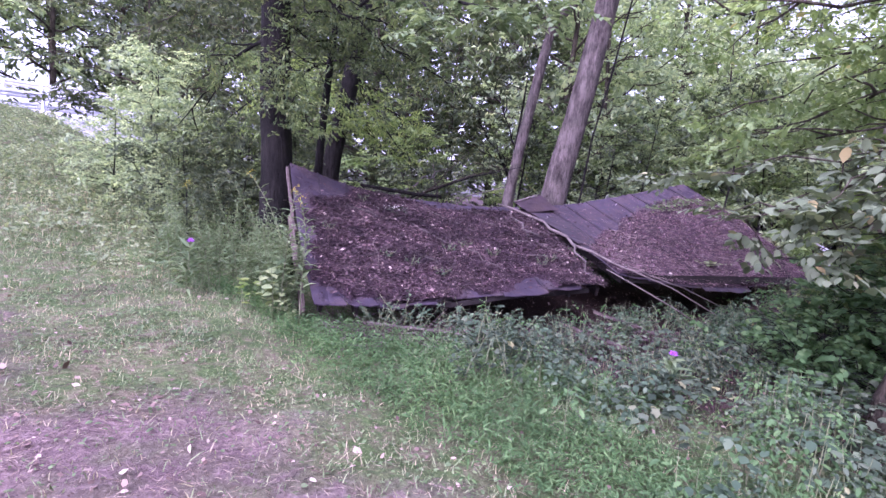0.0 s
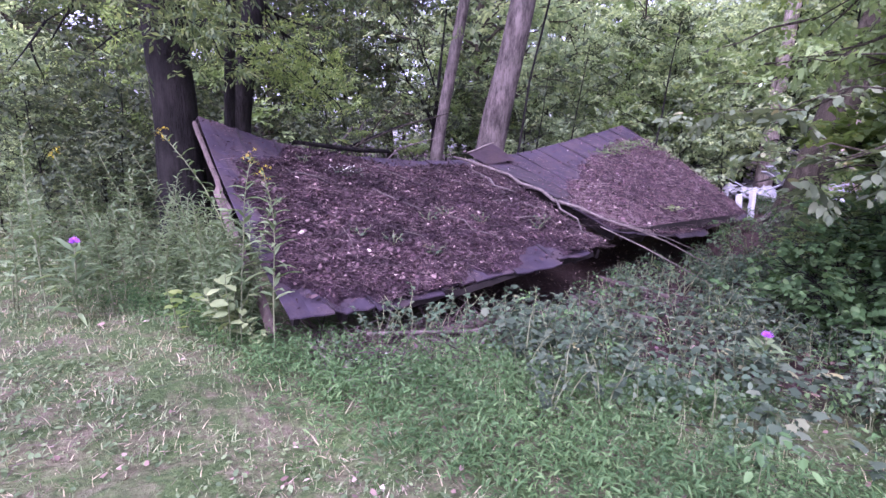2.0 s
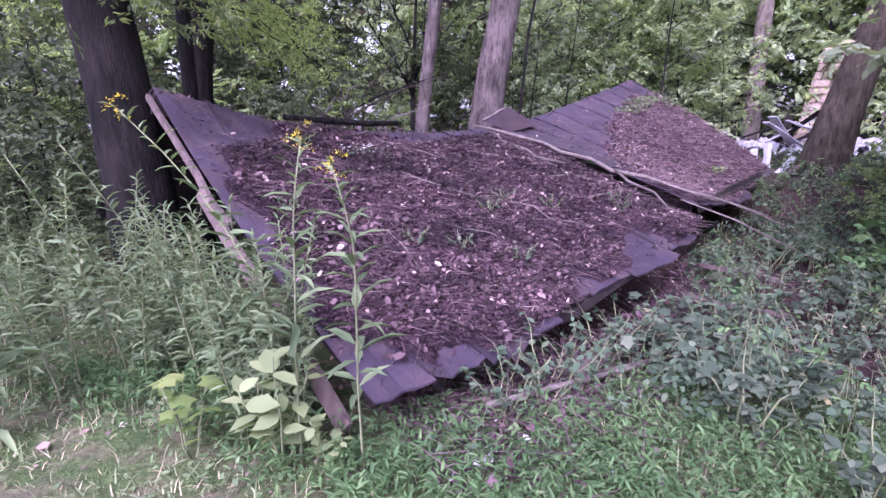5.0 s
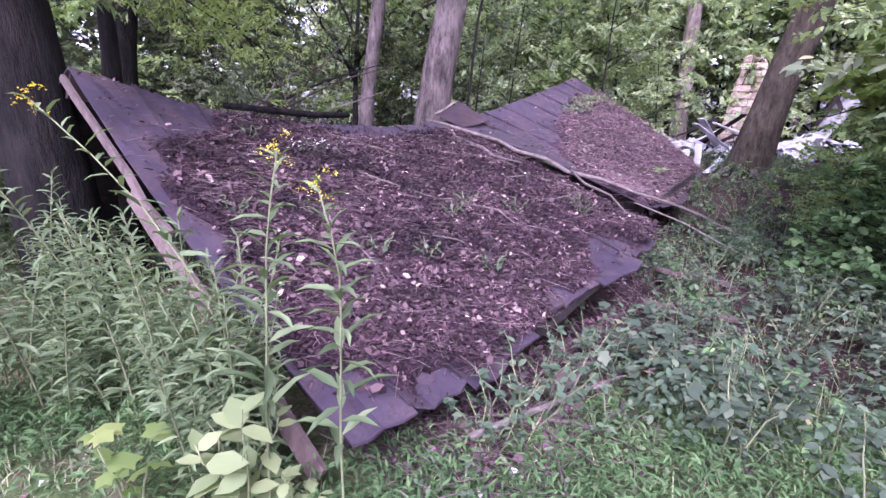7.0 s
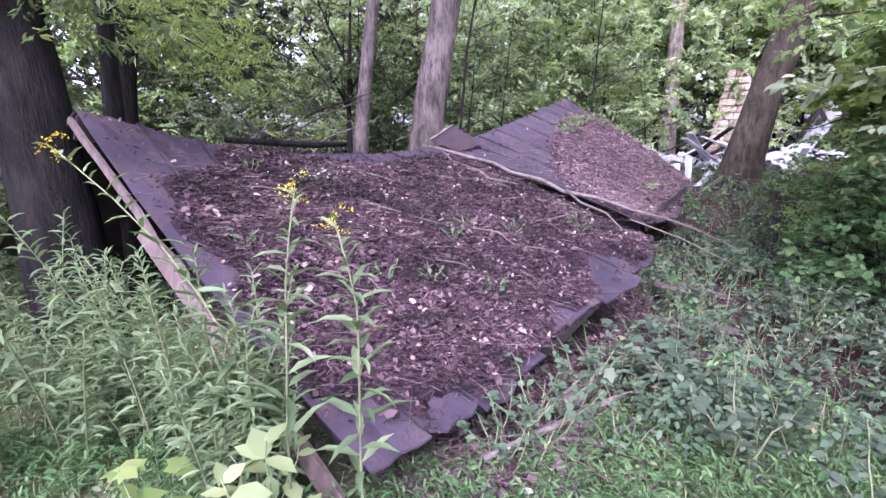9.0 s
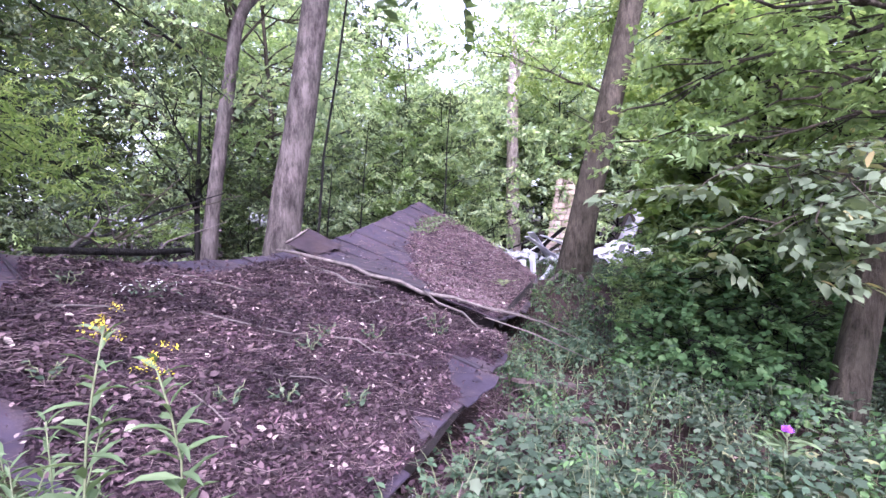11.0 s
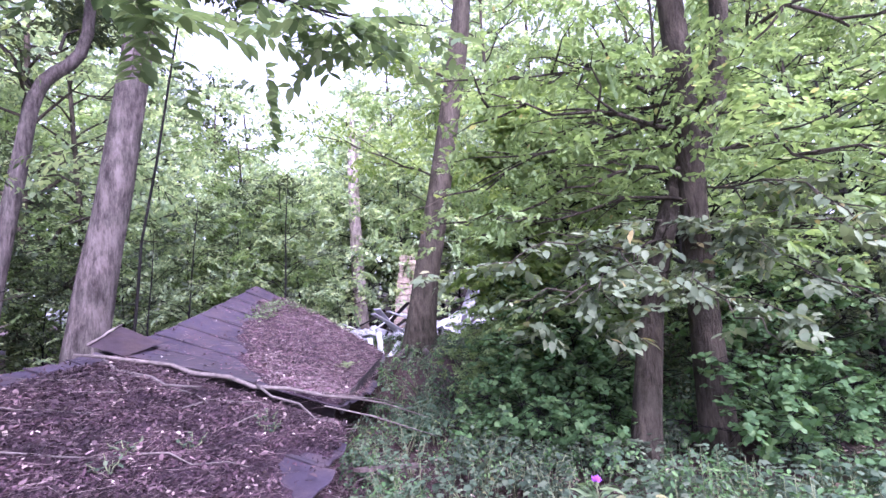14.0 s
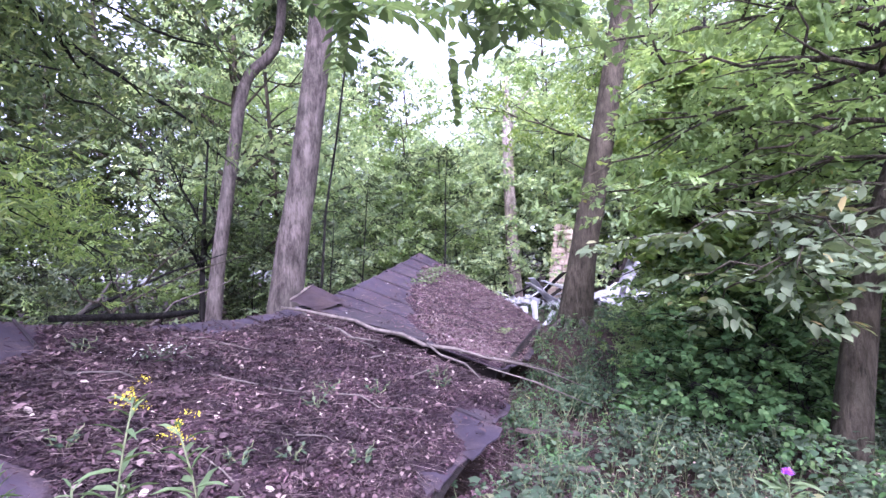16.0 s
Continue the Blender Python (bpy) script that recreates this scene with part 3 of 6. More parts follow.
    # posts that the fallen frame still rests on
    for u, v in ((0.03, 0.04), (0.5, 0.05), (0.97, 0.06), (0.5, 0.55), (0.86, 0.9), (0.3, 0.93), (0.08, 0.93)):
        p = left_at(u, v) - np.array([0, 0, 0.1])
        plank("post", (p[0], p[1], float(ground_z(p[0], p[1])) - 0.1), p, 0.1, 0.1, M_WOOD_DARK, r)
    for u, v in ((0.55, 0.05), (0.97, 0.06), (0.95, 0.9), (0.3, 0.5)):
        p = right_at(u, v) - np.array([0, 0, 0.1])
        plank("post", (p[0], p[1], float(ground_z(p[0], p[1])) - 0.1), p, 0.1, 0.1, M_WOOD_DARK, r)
    # the back slope, fallen away behind the ridge
    def back_at(u, v):
        a = curve_at(RIDGE, u)
        v = np.asarray(v)[..., None]
        return a - np.array([0, 0, 0.03]) + v * np.array([-0.9, 2.4, -1.35])
    for k in range(5):
        sheet("back_panel", back_at, k / 5, (k + 1) / 5, 0.0, 1.0, 4, 5, 0.012, M_PANEL_DARK, r)
    def back_right(u, v):
        v = np.asarray(v)[..., None]
        return curve_at(R_TOP, u) - np.array([0, 0, 0.03]) + v * np.array([-0.7, 2.0, -1.5])
    for k in range(5):
        sheet("back_panel", back_right, k / 5, (k + 1) / 5, 0.0, 1.0, 4, 5, 0.012, M_PANEL_DARK, r)
    return r


build_roof()


def litter_cover_left(u, v):
    """Where the mat of leaves lies on the large slope: not on the ridge, the lifted end or the eave sheets."""
    c = smooth(0.055, 0.10, v + 0.02 * np.sin(17 * u) + 0.06 * smooth(0.5, 0.36, u) - 0.045 * smooth(0.5, 0.6, u) * smooth(0.97, 0.9, u)) * smooth(1.03, 0.95, v + 0.05 * np.sin(11 * u + 1) + 0.03 * np.sin(37 * u) + 0.012 * np.sin(90 * u) - 0.01 + 0.05 * smooth(0.35, 0.15, u))
    c *= smooth(0.01, 0.06, u - 0.26 * smooth(0.42, 0.0, v) + 0.025 * np.sin(9 * v) + 0.02 * np.sin(31 * v) - 0.02 * smooth(0.5, 0.8, v))
    c *= 1 - smooth(0.68, 0.71, u) * smooth(0.83, 0.80, u) * smooth(0.87, 0.92, v + 0.02 * np.sin(60 * u)) * 0.95
    return c


def litter_cover_right(u, v):
    edge = np.interp(u, (0, 0.2, 0.38, 0.65, 0.85, 1), (0.72, 0.53, 0.37, 0.22, 0.17, 0.2)) + 0.025 * np.sin(23 * u) + 0.02 * np.sin(51 * u + 9 * v)
    c = smooth(-0.06, 0.05, v - edge) * smooth(1.03, 0.95, v)
    c *= smooth(0.0, 0.04, u) * smooth(1.0, 0.95, u - 0.06 * v)
    return c


def build_litter(surface, cover, name, seed, count, nu, nv, label, straw=0.5, tone=M_STRAW, chips=M_LITTER):
    gen = np.random.default_rng(seed)
    r = root(name, 0, 0, 0, label, "leaf litter", "", "stuff")
    U, V = np.meshgrid(np.linspace(0.01, 0.99, nu), np.linspace(0.02, 0.99, nv), indexing="ij")
    P = surface(U, V)
    bumps = np.array([[noise.fractal(Vector((a * 3.1, b * 3.1, seed)), 1.0, 2.0, 4) for a, b in zip(pr[:, 0], pr[:, 1])] for pr in P])
    c = cover(U, V)
    P[..., 2] += np.where(c > 0.25, 0.022 + 0.022 * c + 0.03 * bumps * c + gen.normal(0, 0.006, U.shape), -0.01)
    i = np.arange(nu * nv).reshape(nu, nv)
    keep = (c[:-1, :-1] > 0.02)
    f = np.stack([i[:-1, :-1], i[1:, :-1], i[1:, 1:], i[:-1, 1:]], -1)[keep]
    add_mesh("leaf_mat", P.reshape(-1, 3).tolist(), f.tolist(), M_MAT, r, "", True)

    def spots(n, spread=1.0):
        u, v = gen.uniform(0.01, 0.99, n * 2), gen.uniform(0.02, 1.0, n * 2)
        ok = gen.uniform(0, 1, n * 2) < np.clip(cover(u, v) * 0.95 + 0.05 * spread, 0, 1)
        u, v = u[ok][:n], v[ok][:n]
        p = surface(u, v)
        c = cover(u, v)
        p[:, 2] += np.where(c > 0.25, 0.03 + 0.03 * c, 0.024) + gen.uniform(-0.01, 0.025, len(u))
        return p
    p = spots(count)
    n = len(p)
    scatter("dead_leaves", CHIP, p, turns(gen.uniform(0, 6.28, n), gen.normal(-0.25, 0.45, n), gen.normal(0, 0.5, n)), np.stack([gen.gamma(3, 0.0035, n) + 0.006, gen.gamma(3, 0.0075, n) + 0.012, np.full(n, 0.03)], -1), chips, r)
    p = spots(count // 5, 1.2)
    n = len(p)
    scatter("fallen_leaves", CHIP, p + (0, 0, 0.008), turns(gen.uniform(0, 6.28, n), gen.normal(-0.25, 0.5, n), gen.normal(0, 0.6, n)), gen.gamma(4, 0.006, n) + 0.011, M_FALLEN, r)
    p = spots(int(count * straw), 1.0)
    n = len(p)
    scatter("twigs", STICK, p, turns(gen.uniform(0, 6.28, n), gen.normal(-0.12, 0.16, n), gen.uniform(0, 3, n)),
            np.stack([gen.uniform(0.07, 0.17, n), gen.gamma(3, 0.03, n) + 0.04, gen.uniform(0.07, 0.17, n)], -1), tone, r)
    return r


build_litter(left_at, litter_cover_left, "roof_litter", 3, 34000, 150, 100, "thick purple-brown mat of dead leaves and twigs on the roof", 0.4)
build_litter(right_at, litter_cover_right, "roof_litter", 4, 16000, 130, 70, "brown dead leaves and twigs on the tilted roof end", 0.7, M_STRAW_PALE, M_LITTER_PALE)

# ---- trees ----


def grow(gen, base, top, r0, r1, limbs, limb_len, crown_from, sub=4, lean=0.02, rise=0.35):
    """A trunk with limbs and twigs. Returns tubes and twig points."""
    base, top = np.array(base, float), np.array(top, float)
    h = np.linalg.norm(top - base)
    n = max(5, int(h / 0.9))
    trunk = bent(base, top, n, 0.0, gen, lean * h / n)
    rad = r0 + (r1 - r0) * np.linspace(0, 1, n) ** 0.9
    rad[0] *= 1.35
    out, tips = [(trunk, rad)], []
    for k in range(limbs):
        f = crown_from + (1 - crown_from) * (k + gen.uniform(0, 1)) / limbs
        f = min(f, 0.99)
        i = f * (n - 1)
        j = int(i)
        p = trunk[j] + (trunk[min(j + 1, n - 1)] - trunk[j]) * (i - j)
        rr = (r0 + (r1 - r0) * f) * 0.5
        a = k * 2.4 + gen.uniform(-0.6, 0.6)
        ln = limb_len * gen.uniform(0.6, 1.15) * (1.15 - 0.55 * f)
        d = np.array([math.cos(a), math.sin(a), gen.uniform(0.1, rise * 2)])
        e = p + d / np.linalg.norm(d) * ln
        limb = bent(p, e, 5, 0.08 * ln, gen, 0.05 * ln)
        out.append((limb, np.linspace(rr, rr * 0.25 + 0.004, 5)))
        for m in range(sub):
            s = limb[2 + m % 3]
            a2 = a + gen.uniform(-1.3, 1.3)
            d2 = np.array([math.cos(a2), math.sin(a2), gen.uniform(-0.25, 0.5)])
            t = s + d2 * ln * gen.uniform(0.25, 0.55)
            out.append((bent(s, t, 4, 0.03, gen, 0.03 * ln), np.linspace(rr * 0.35 + 0.003, 0.004, 4)))
            tips += [s * (1 - w) + t * w for w in (0.4, 0.7, 1.0)]
        tips += [limb[3], limb[4]]
    tips.append(trunk[-1])
    return out, np.array(tips)


def leaf_cloud(gen, tips, count, spread, flat, size, per=11, droop=-0.28, wide=1.0):
    """Leaves set alternately along short drooping sprays, so that foliage gathers in layers with gaps between."""
    m = max(1, count // per)
    c = tips[gen.integers(0, len(tips), m)] + gen.normal(0, 0.85, (m, 3)) * np.array([spread, spread, spread * flat])
    yaw, tilt, roll = gen.uniform(0, 6.28, m), gen.normal(droop, 0.32, m), gen.normal(0, 0.3, m)
    spray_axes = turns(yaw, tilt, roll)
    f = np.tile(np.arange(per) / (per - 1) - 0.35, m)
    side = np.tile(np.where(np.arange(per) % 2, 1.0, -1.0), m)
    local = np.stack([side * size * gen.uniform(0.05, 0.3, m * per), f * size * per * 0.27, gen.normal(0, 0.12 * size, m * per)], -1)
    i = np.repeat(np.arange(m), per)
    p = c[i] + np.einsum("nij,nj->ni", spray_axes[i], local)
    n = m * per
    rot = turns(yaw[i] - side * gen.uniform(0.35, 1.15, n), tilt[i] + gen.normal(-0.1, 0.25, n), roll[i] + gen.normal(0, 0.3, n))
    big = size * gen.uniform(0.65, 1.3, n) * (1.1 - 0.35 * np.abs(f))
    return p, rot, np.stack([wide * big, big, big], -1)


def make_tree(name, gen, height, r0, limbs, limb_len, crown_from, leaves, size, bark, leafmat, label, shape=LENS, spread=0.35, lean=(0, 0), sub=4, base=(0, 0, 0), group="", flat=0.45, low=0.25):
    r = root(name, *base, label, "tree", group)
    wood, tips = grow(gen, (0, 0, -low), (lean[0], lean[1], height), r0, r0 * 0.25, limbs, limb_len, crown_from, sub)
    tubes("trunk", wood, bark, r, "", 5, 0.03, gen)
    p, rot, s = leaf_cloud(gen, tips, leaves, spread, flat, size, wide=1.25)
    scatter("crown", shape, p, rot, s, leafmat, r)
    return r


def gz(x, y, d=0.1):
    return float(ground_z(x, y)) - d


def plant(proto, x, y, scale, turn):
    c = copy_thing(proto, pose(x, y, float(ground_z(x, y)), 0, 0, turn))
    c.scale = (scale, scale, scale)
    return c


# trees of the woods behind, in a few growth forms
forms = []
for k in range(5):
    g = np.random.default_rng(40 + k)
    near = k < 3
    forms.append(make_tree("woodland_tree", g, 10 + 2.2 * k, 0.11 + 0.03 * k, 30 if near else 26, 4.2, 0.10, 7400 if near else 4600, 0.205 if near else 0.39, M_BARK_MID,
                           (M_LEAF_SHADED, M_LEAF_BROAD, M_LEAF_HAZED, M_LEAF_SHADED, M_LEAF_HAZED)[k],
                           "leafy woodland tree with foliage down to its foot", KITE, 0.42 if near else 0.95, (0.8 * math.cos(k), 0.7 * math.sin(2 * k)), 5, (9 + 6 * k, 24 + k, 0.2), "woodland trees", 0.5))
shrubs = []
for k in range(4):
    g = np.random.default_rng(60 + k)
    shrubs.append(make_tree("woodland_shrub", g, 3.4 + 0.8 * k, 0.03 + 0.008 * k, 22, 1.9, 0.05, (4000, 4000, 4000, 4600)[k], (0.122, 0.122, 0.122, 0.155)[k], M_BARK_DARK, (M_LEAF_SHADED, M_LEAF_BROAD, M_LEAF_HAZED, M_LEAF_HAZED)[k],
                            "bushy understorey shrub with thin dark stems", KITE, (0.23, 0.23, 0.23, 0.4)[k], (0.2, 0.1), 4, (2.5 + 5 * k, 14.5 - 2 * (k == 3), 0.2), "understorey shrubs"))
g = np.random.default_rng(5)
for ring, n in ((17, 12), (23, 16), (31, 20), (42, 24)):
    for k in range(n):
        a = radians(-64 + 190 * (k + g.uniform(0.15, 0.85)) / n)
        rr = ring * g.uniform(0.9, 1.12)
        x, y = 2 + rr * math.cos(a), rr * math.sin(a)
        s, q = -0.5 * x + 0.86 * y, 0.86 * x + 0.5 * y
        if q < 3.0 and 7 < s < 36:
            continue
        if 14 < x < 22 and 2 < y < 10:
            continue
        size = g.uniform(0.85, 1.25)
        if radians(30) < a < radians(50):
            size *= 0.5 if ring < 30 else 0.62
        # shade comes from the leaf colour: darker forms from this bearing on
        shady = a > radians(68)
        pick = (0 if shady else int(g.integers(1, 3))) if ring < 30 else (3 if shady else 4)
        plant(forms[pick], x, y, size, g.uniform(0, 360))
for k in range(44):
    a = radians(-45 + 165 * (k + g.uniform(0.1, 0.9)) / 44)
    rr = g.uniform(10.0, 18)
    x, y = 3 + rr * math.cos(a), 1.5 + rr * math.sin(a)
    if -0.5 * x + 0.86 * y > 12 and 0.86 * x + 0.5 * y < 2:
        continue
    if 10.5 < x < 20 and 2.2 < y < 9.0 or radians(52) < a < radians(85) and rr < 13.2:
        continue
    plant(shrubs[0 if a > radians(64) and k % 5 else (1, 2, 3, 1)[k % 4]], x, y, g.uniform(0.65, 1.15), g.uniform(0, 360))
for k in range(16):
    a, rr = radians(8 + 50 * (k + g.uniform(0, 1)) / 16), g.uniform(20, 27)
    plant(shrubs[3 if k % 3 else 1], 1 + rr * math.cos(a), rr * math.sin(a), g.uniform(1.1, 1.6), g.uniform(0, 360))
g2 = np.random.default_rng(66)
stem = make_tree("thin_sapling", g2, 4.6, 0.035, 9, 1.3, 0.3, 420, 0.12, M_BARK_DARK, M_LEAF_SHADED, "thin dark sapling in the understorey", LENS, 0.3, (0.5, -0.3), 3, (9.4, 9.6, float(ground_z(9.4, 9.6)) - 0.05), "thin saplings")
for k in range(10):
    a, rr = radians(-8 + 100 * (k + g2.uniform(0, 1)) / 10), g2.uniform(9.5, 15)
    x, y = 2.5 + rr * math.cos(a), 1.0 + rr * math.sin(a)
    if 11 < x < 17 and 3 < y < 8:
        continue
    plant(stem, x, y, g2.uniform(0.7, 1.35), g2.uniform(0, 360))
# broad understorey maples in layered leaf, between the leaning tree and the twin stems
for x, y, hh, seed, reach, n, mat in ((9.0, 0.15, 4.7, 701, 1.5, 5200, M_LEAF_BROAD), (9.6, -1.5, 5.6, 702, 2.0, 5600, M_LEAF_BROAD), (9.3, -3.7, 4.6, 703, 2.0, 5000, M_LEAF_BROAD), (12.4, 0.8, 6.2, 704, 1.9, 5600, M_LEAF_BRIGHT), (8.1, 0.1, 1.7, 705, 1.2, 3600, M_LEAF_LUSH),
                                      (10.4, 1.5, 1.5, 706, 1.1, 2600, M_LEAF_LUSH), (8.3, -2.6, 1.7, 707, 1.2, 3000, M_LEAF_LUSH), (7.3, -0.35, 0.9, 709, 0.8, 1500, M_LEAF_LUSH), (7.3, 0.75, 0.85, 711, 0.8, 1500, M_LEAF_LUSH), (6.4, 0.1, 0.6, 712, 0.6, 900, M_LEAF_LUSH), (6.9, -2.1, 1.0, 710, 0.9, 1700, M_LEAF_LUSH)):
    make_tree("understorey_maple", np.random.default_rng(seed), hh, 0.016 * hh, 46 if hh > 3 else 26, reach, 0.14 if hh > 3 else 0.08, n if hh > 3 else int(1.5 * n), 0.105 if hh > 3 else 0.064, M_BARK_DARK, mat,
              "broad young maple with layered green foliage down to the weeds" if hh > 3 else "low dark-green maple growth in the shade", LOBED_SMALL, 0.2, (0.2, 0.3), 5, (x, y, gz(x, y, 0)), "understorey maples", 0.35)
# trees past the road
for k in range(15):
    a, b = -32 + 3.2 * k + g.uniform(-1, 1), g.uniform(7, 13)
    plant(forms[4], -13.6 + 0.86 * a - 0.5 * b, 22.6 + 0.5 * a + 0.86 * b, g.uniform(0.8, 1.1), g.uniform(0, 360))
# scrub on the bank
for k in range(26):
    q, s = g.uniform(-6.5, 2.2), g.uniform(6.5, 19.5)
    if q < -2.6 and s < 12:
        continue
    if math.atan2(1.83 - (0.86 * q - 0.5 * s), 0.5 * q + 0.86 * s + 4.28) > radians(24) and s > 8:
        continue
    plant(shrubs[2 if k % 4 else 0], 0.86 * q - 0.5 * s, 0.5 * q + 0.86 * s, g.uniform(0.25, 0.5) * (1.3 if q > 0.3 else 0.8), g.uniform(0, 360))
# bushes between the verge and the dark trees, and in the shade past the roof
for x, y, sc, k in ((-1.3, 5.2, 0.55, 0), (-2.4, 6.6, 0.62, 2), (-0.8, 6.9, 0.7, 0), (-3.4, 8.8, 0.7, 2), (-1.6, 9.4, 0.9, 0), (-0.5, 4.6, 0.38, 0), (2.9, 10.5, 0.7, 0), (4.3, 12.6, 0.8, 0), (8.8, 10.6, 0.8, 2),
                    (9.2, 1.9, 0.45, 1), (8.6, 0.7, 0.45, 1), (10.2, 0.2, 0.55, 1), (9.0, -1.6, 0.5, 0), (8.8, -3.4, 0.6, 0), (11.2, -2.2, 0.75, 0), (13.2, 1.2, 0.55, 2), (10.6, -4.5, 0.8, 0), (7.4, -4.2, 0.5, 0), (14.6, 2.2, 0.6, 2), (15.8, 2.4, 0.6, 1), (-2.6, 7.6, 0.35, 2), (-3.6, 9.6, 0.45, 2), (-2.0, 6.0, 0.3, 2), (-4.6, 10.5, 0.4, 2), (-3.0, 11.5, 0.55, 2), (-1.7, 4.9, 0.22, 2), (-5.4, 13.0, 0.5, 2), (8.2, 1.6, 0.33, 1), (9.4, 0.9, 0.45, 1), (10.2, 1.8, 0.42, 1)):
    plant(shrubs[k], x, y, sc, 137 * x + 60 * y)
# scrub past the rubble, its sunlight put into the pale leaf colour
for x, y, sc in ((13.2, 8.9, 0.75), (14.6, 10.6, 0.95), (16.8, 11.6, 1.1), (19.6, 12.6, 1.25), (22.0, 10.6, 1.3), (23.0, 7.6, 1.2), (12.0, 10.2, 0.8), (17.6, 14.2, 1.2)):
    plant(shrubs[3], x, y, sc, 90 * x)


def standing_tree(name, stem, radii, bark, label, limbs, leaves, leafmat, seed, size=0.12, shape=LENS, spread=0.35):
    """A tree whose stem follows given points; limbs are (start, end) and carry leaves."""
    gen = np.random.default_rng(seed)
    b = np.array(stem[0], float)
    r = root(name, *b, label, "tree")
    keys = [(i / (len(stem) - 1), *(np.array(p) - b)) for i, p in enumerate(stem)]
    t = np.linspace(0, 1, 22)
    pts = curve_at(keys, t)
    rad = np.interp(t, np.linspace(0, 1, len(radii)), radii)
    tubes("trunk", [(pts, rad)], bark, r, "", 16, 0.045, gen)
    tips = []
    for a, e, rr in limbs:
        wood = []
        limb = bent(np.array(a) - b, np.array(e) - b, 7, 0.12, gen, 0.06)
        wood.append((limb, np.linspace(rr * 0.72, 0.006, 7)))
        ln = np.linalg.norm(limb[-1] - limb[0])
        for m in range(9):
            s = limb[1 + m % 6]
            d = (limb[-1] - limb[0]) / ln + gen.normal(0, 0.6, 3) * (1, 1, 0.5)
            e2 = s + d / np.linalg.norm(d) * gen.uniform(0.25, 0.45) * ln
            wood.append((bent(s, e2, 4, 0.03, gen, 0.03), np.linspace(rr * 0.3 + 0.003, 0.003, 4)))
            tips += [s * (1 - w) + e2 * w for w in (0.35, 0.7, 1.0)]
        bough = tubes("limb", wood[:1], bark, r, "", 6, 0.0, gen)
        for w in wood[1:]:
            tubes("twig", [w], bark, bough, "", 5, 0.0, gen)
    if leaves:
        p, rot, s = leaf_cloud(gen, np.array(tips), leaves, spread, 0.4, size)
        scatter("crown", shape, p, rot, s, leafmat, r)
    return r


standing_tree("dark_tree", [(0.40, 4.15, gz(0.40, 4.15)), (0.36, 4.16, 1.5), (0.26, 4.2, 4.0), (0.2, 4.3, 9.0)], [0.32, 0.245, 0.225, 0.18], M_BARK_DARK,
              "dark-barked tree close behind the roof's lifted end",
              [((0.15, 4.2, 4.2), (1.6, 2.2, 3.6), 0.05), ((0.15, 4.2, 3.6), (-1.4, 5.6, 2.6), 0.05), ((0.2, 4.2, 4.6), (2.6, 4.4, 3.5), 0.06), ((0.3, 4.2, 3.2), (0.75, 2.9, 2.5), 0.03), ((0.3, 4.2, 2.9), (0.9, 3.3, 2.3), 0.025), ((0.25, 4.2, 4.0), (2.2, 3.4, 3.7), 0.04), ((0.25, 4.2, 3.8), (1.9, 4.3, 3.3), 0.035),
               # unseen higher limbs, added to shade the roof's lifted end and the weeds
               ((0.22, 4.25, 5.0), (2.3, 2.9, 5.5), 0.05), ((0.22, 4.25, 5.2), (1.1, 1.9, 5.6), 0.05), ((0.22, 4.25, 4.9), (-0.4, 2.4, 5.3), 0.05), ((0.22, 4.25, 5.3), (2.6, 4.7, 5.6), 0.05), ((0.22, 4.25, 5.4), (-1.6, 3.8, 5.6), 0.05), ((0.2, 4.3, 6.5), (2.8, 2.8, 7.0), 0.07), ((0.2, 4.3, 7.0), (-2.2, 2.6, 7.4), 0.07), ((0.2, 4.3, 7.5), (-1.6, 6.4, 8.2), 0.07), ((0.2, 4.3, 8.0), (2.2, 5.6, 8.6), 0.07)],
              27000, M_LEAF_FEATHER, 11, 0.075, LANCE_WIDE, 0.3)
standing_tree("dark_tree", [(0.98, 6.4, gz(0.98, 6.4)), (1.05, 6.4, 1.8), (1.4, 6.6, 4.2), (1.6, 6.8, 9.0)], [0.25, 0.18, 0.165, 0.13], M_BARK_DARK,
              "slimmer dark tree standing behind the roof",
              [((1.3, 6.5, 3.8), (2.6, 7.6, 2.6), 0.05), ((1.3, 6.5, 4.0), (-0.6, 6.6, 3.0), 0.05), ((1.2, 6.5, 3.2), (2.6, 6.1, 2.1), 0.03), ((1.2, 6.5, 3.0), (1.9, 5.5, 2.35), 0.025),
               # unseen high limbs, added to darken the understorey behind the roof
               ((1.5, 6.7, 7.0), (4.6, 6.2, 8.0), 0.07), ((1.5, 6.7, 7.6), (3.4, 9.6, 8.4), 0.07), ((1.5, 6.7, 8.2), (-1.4, 8.0, 8.6), 0.06), ((1.5, 6.7, 8.6), (5.4, 8.6, 9.6), 0.06)],
              12000, M_LEAF_BRIGHT, 12, 0.075, LANCE_WIDE)
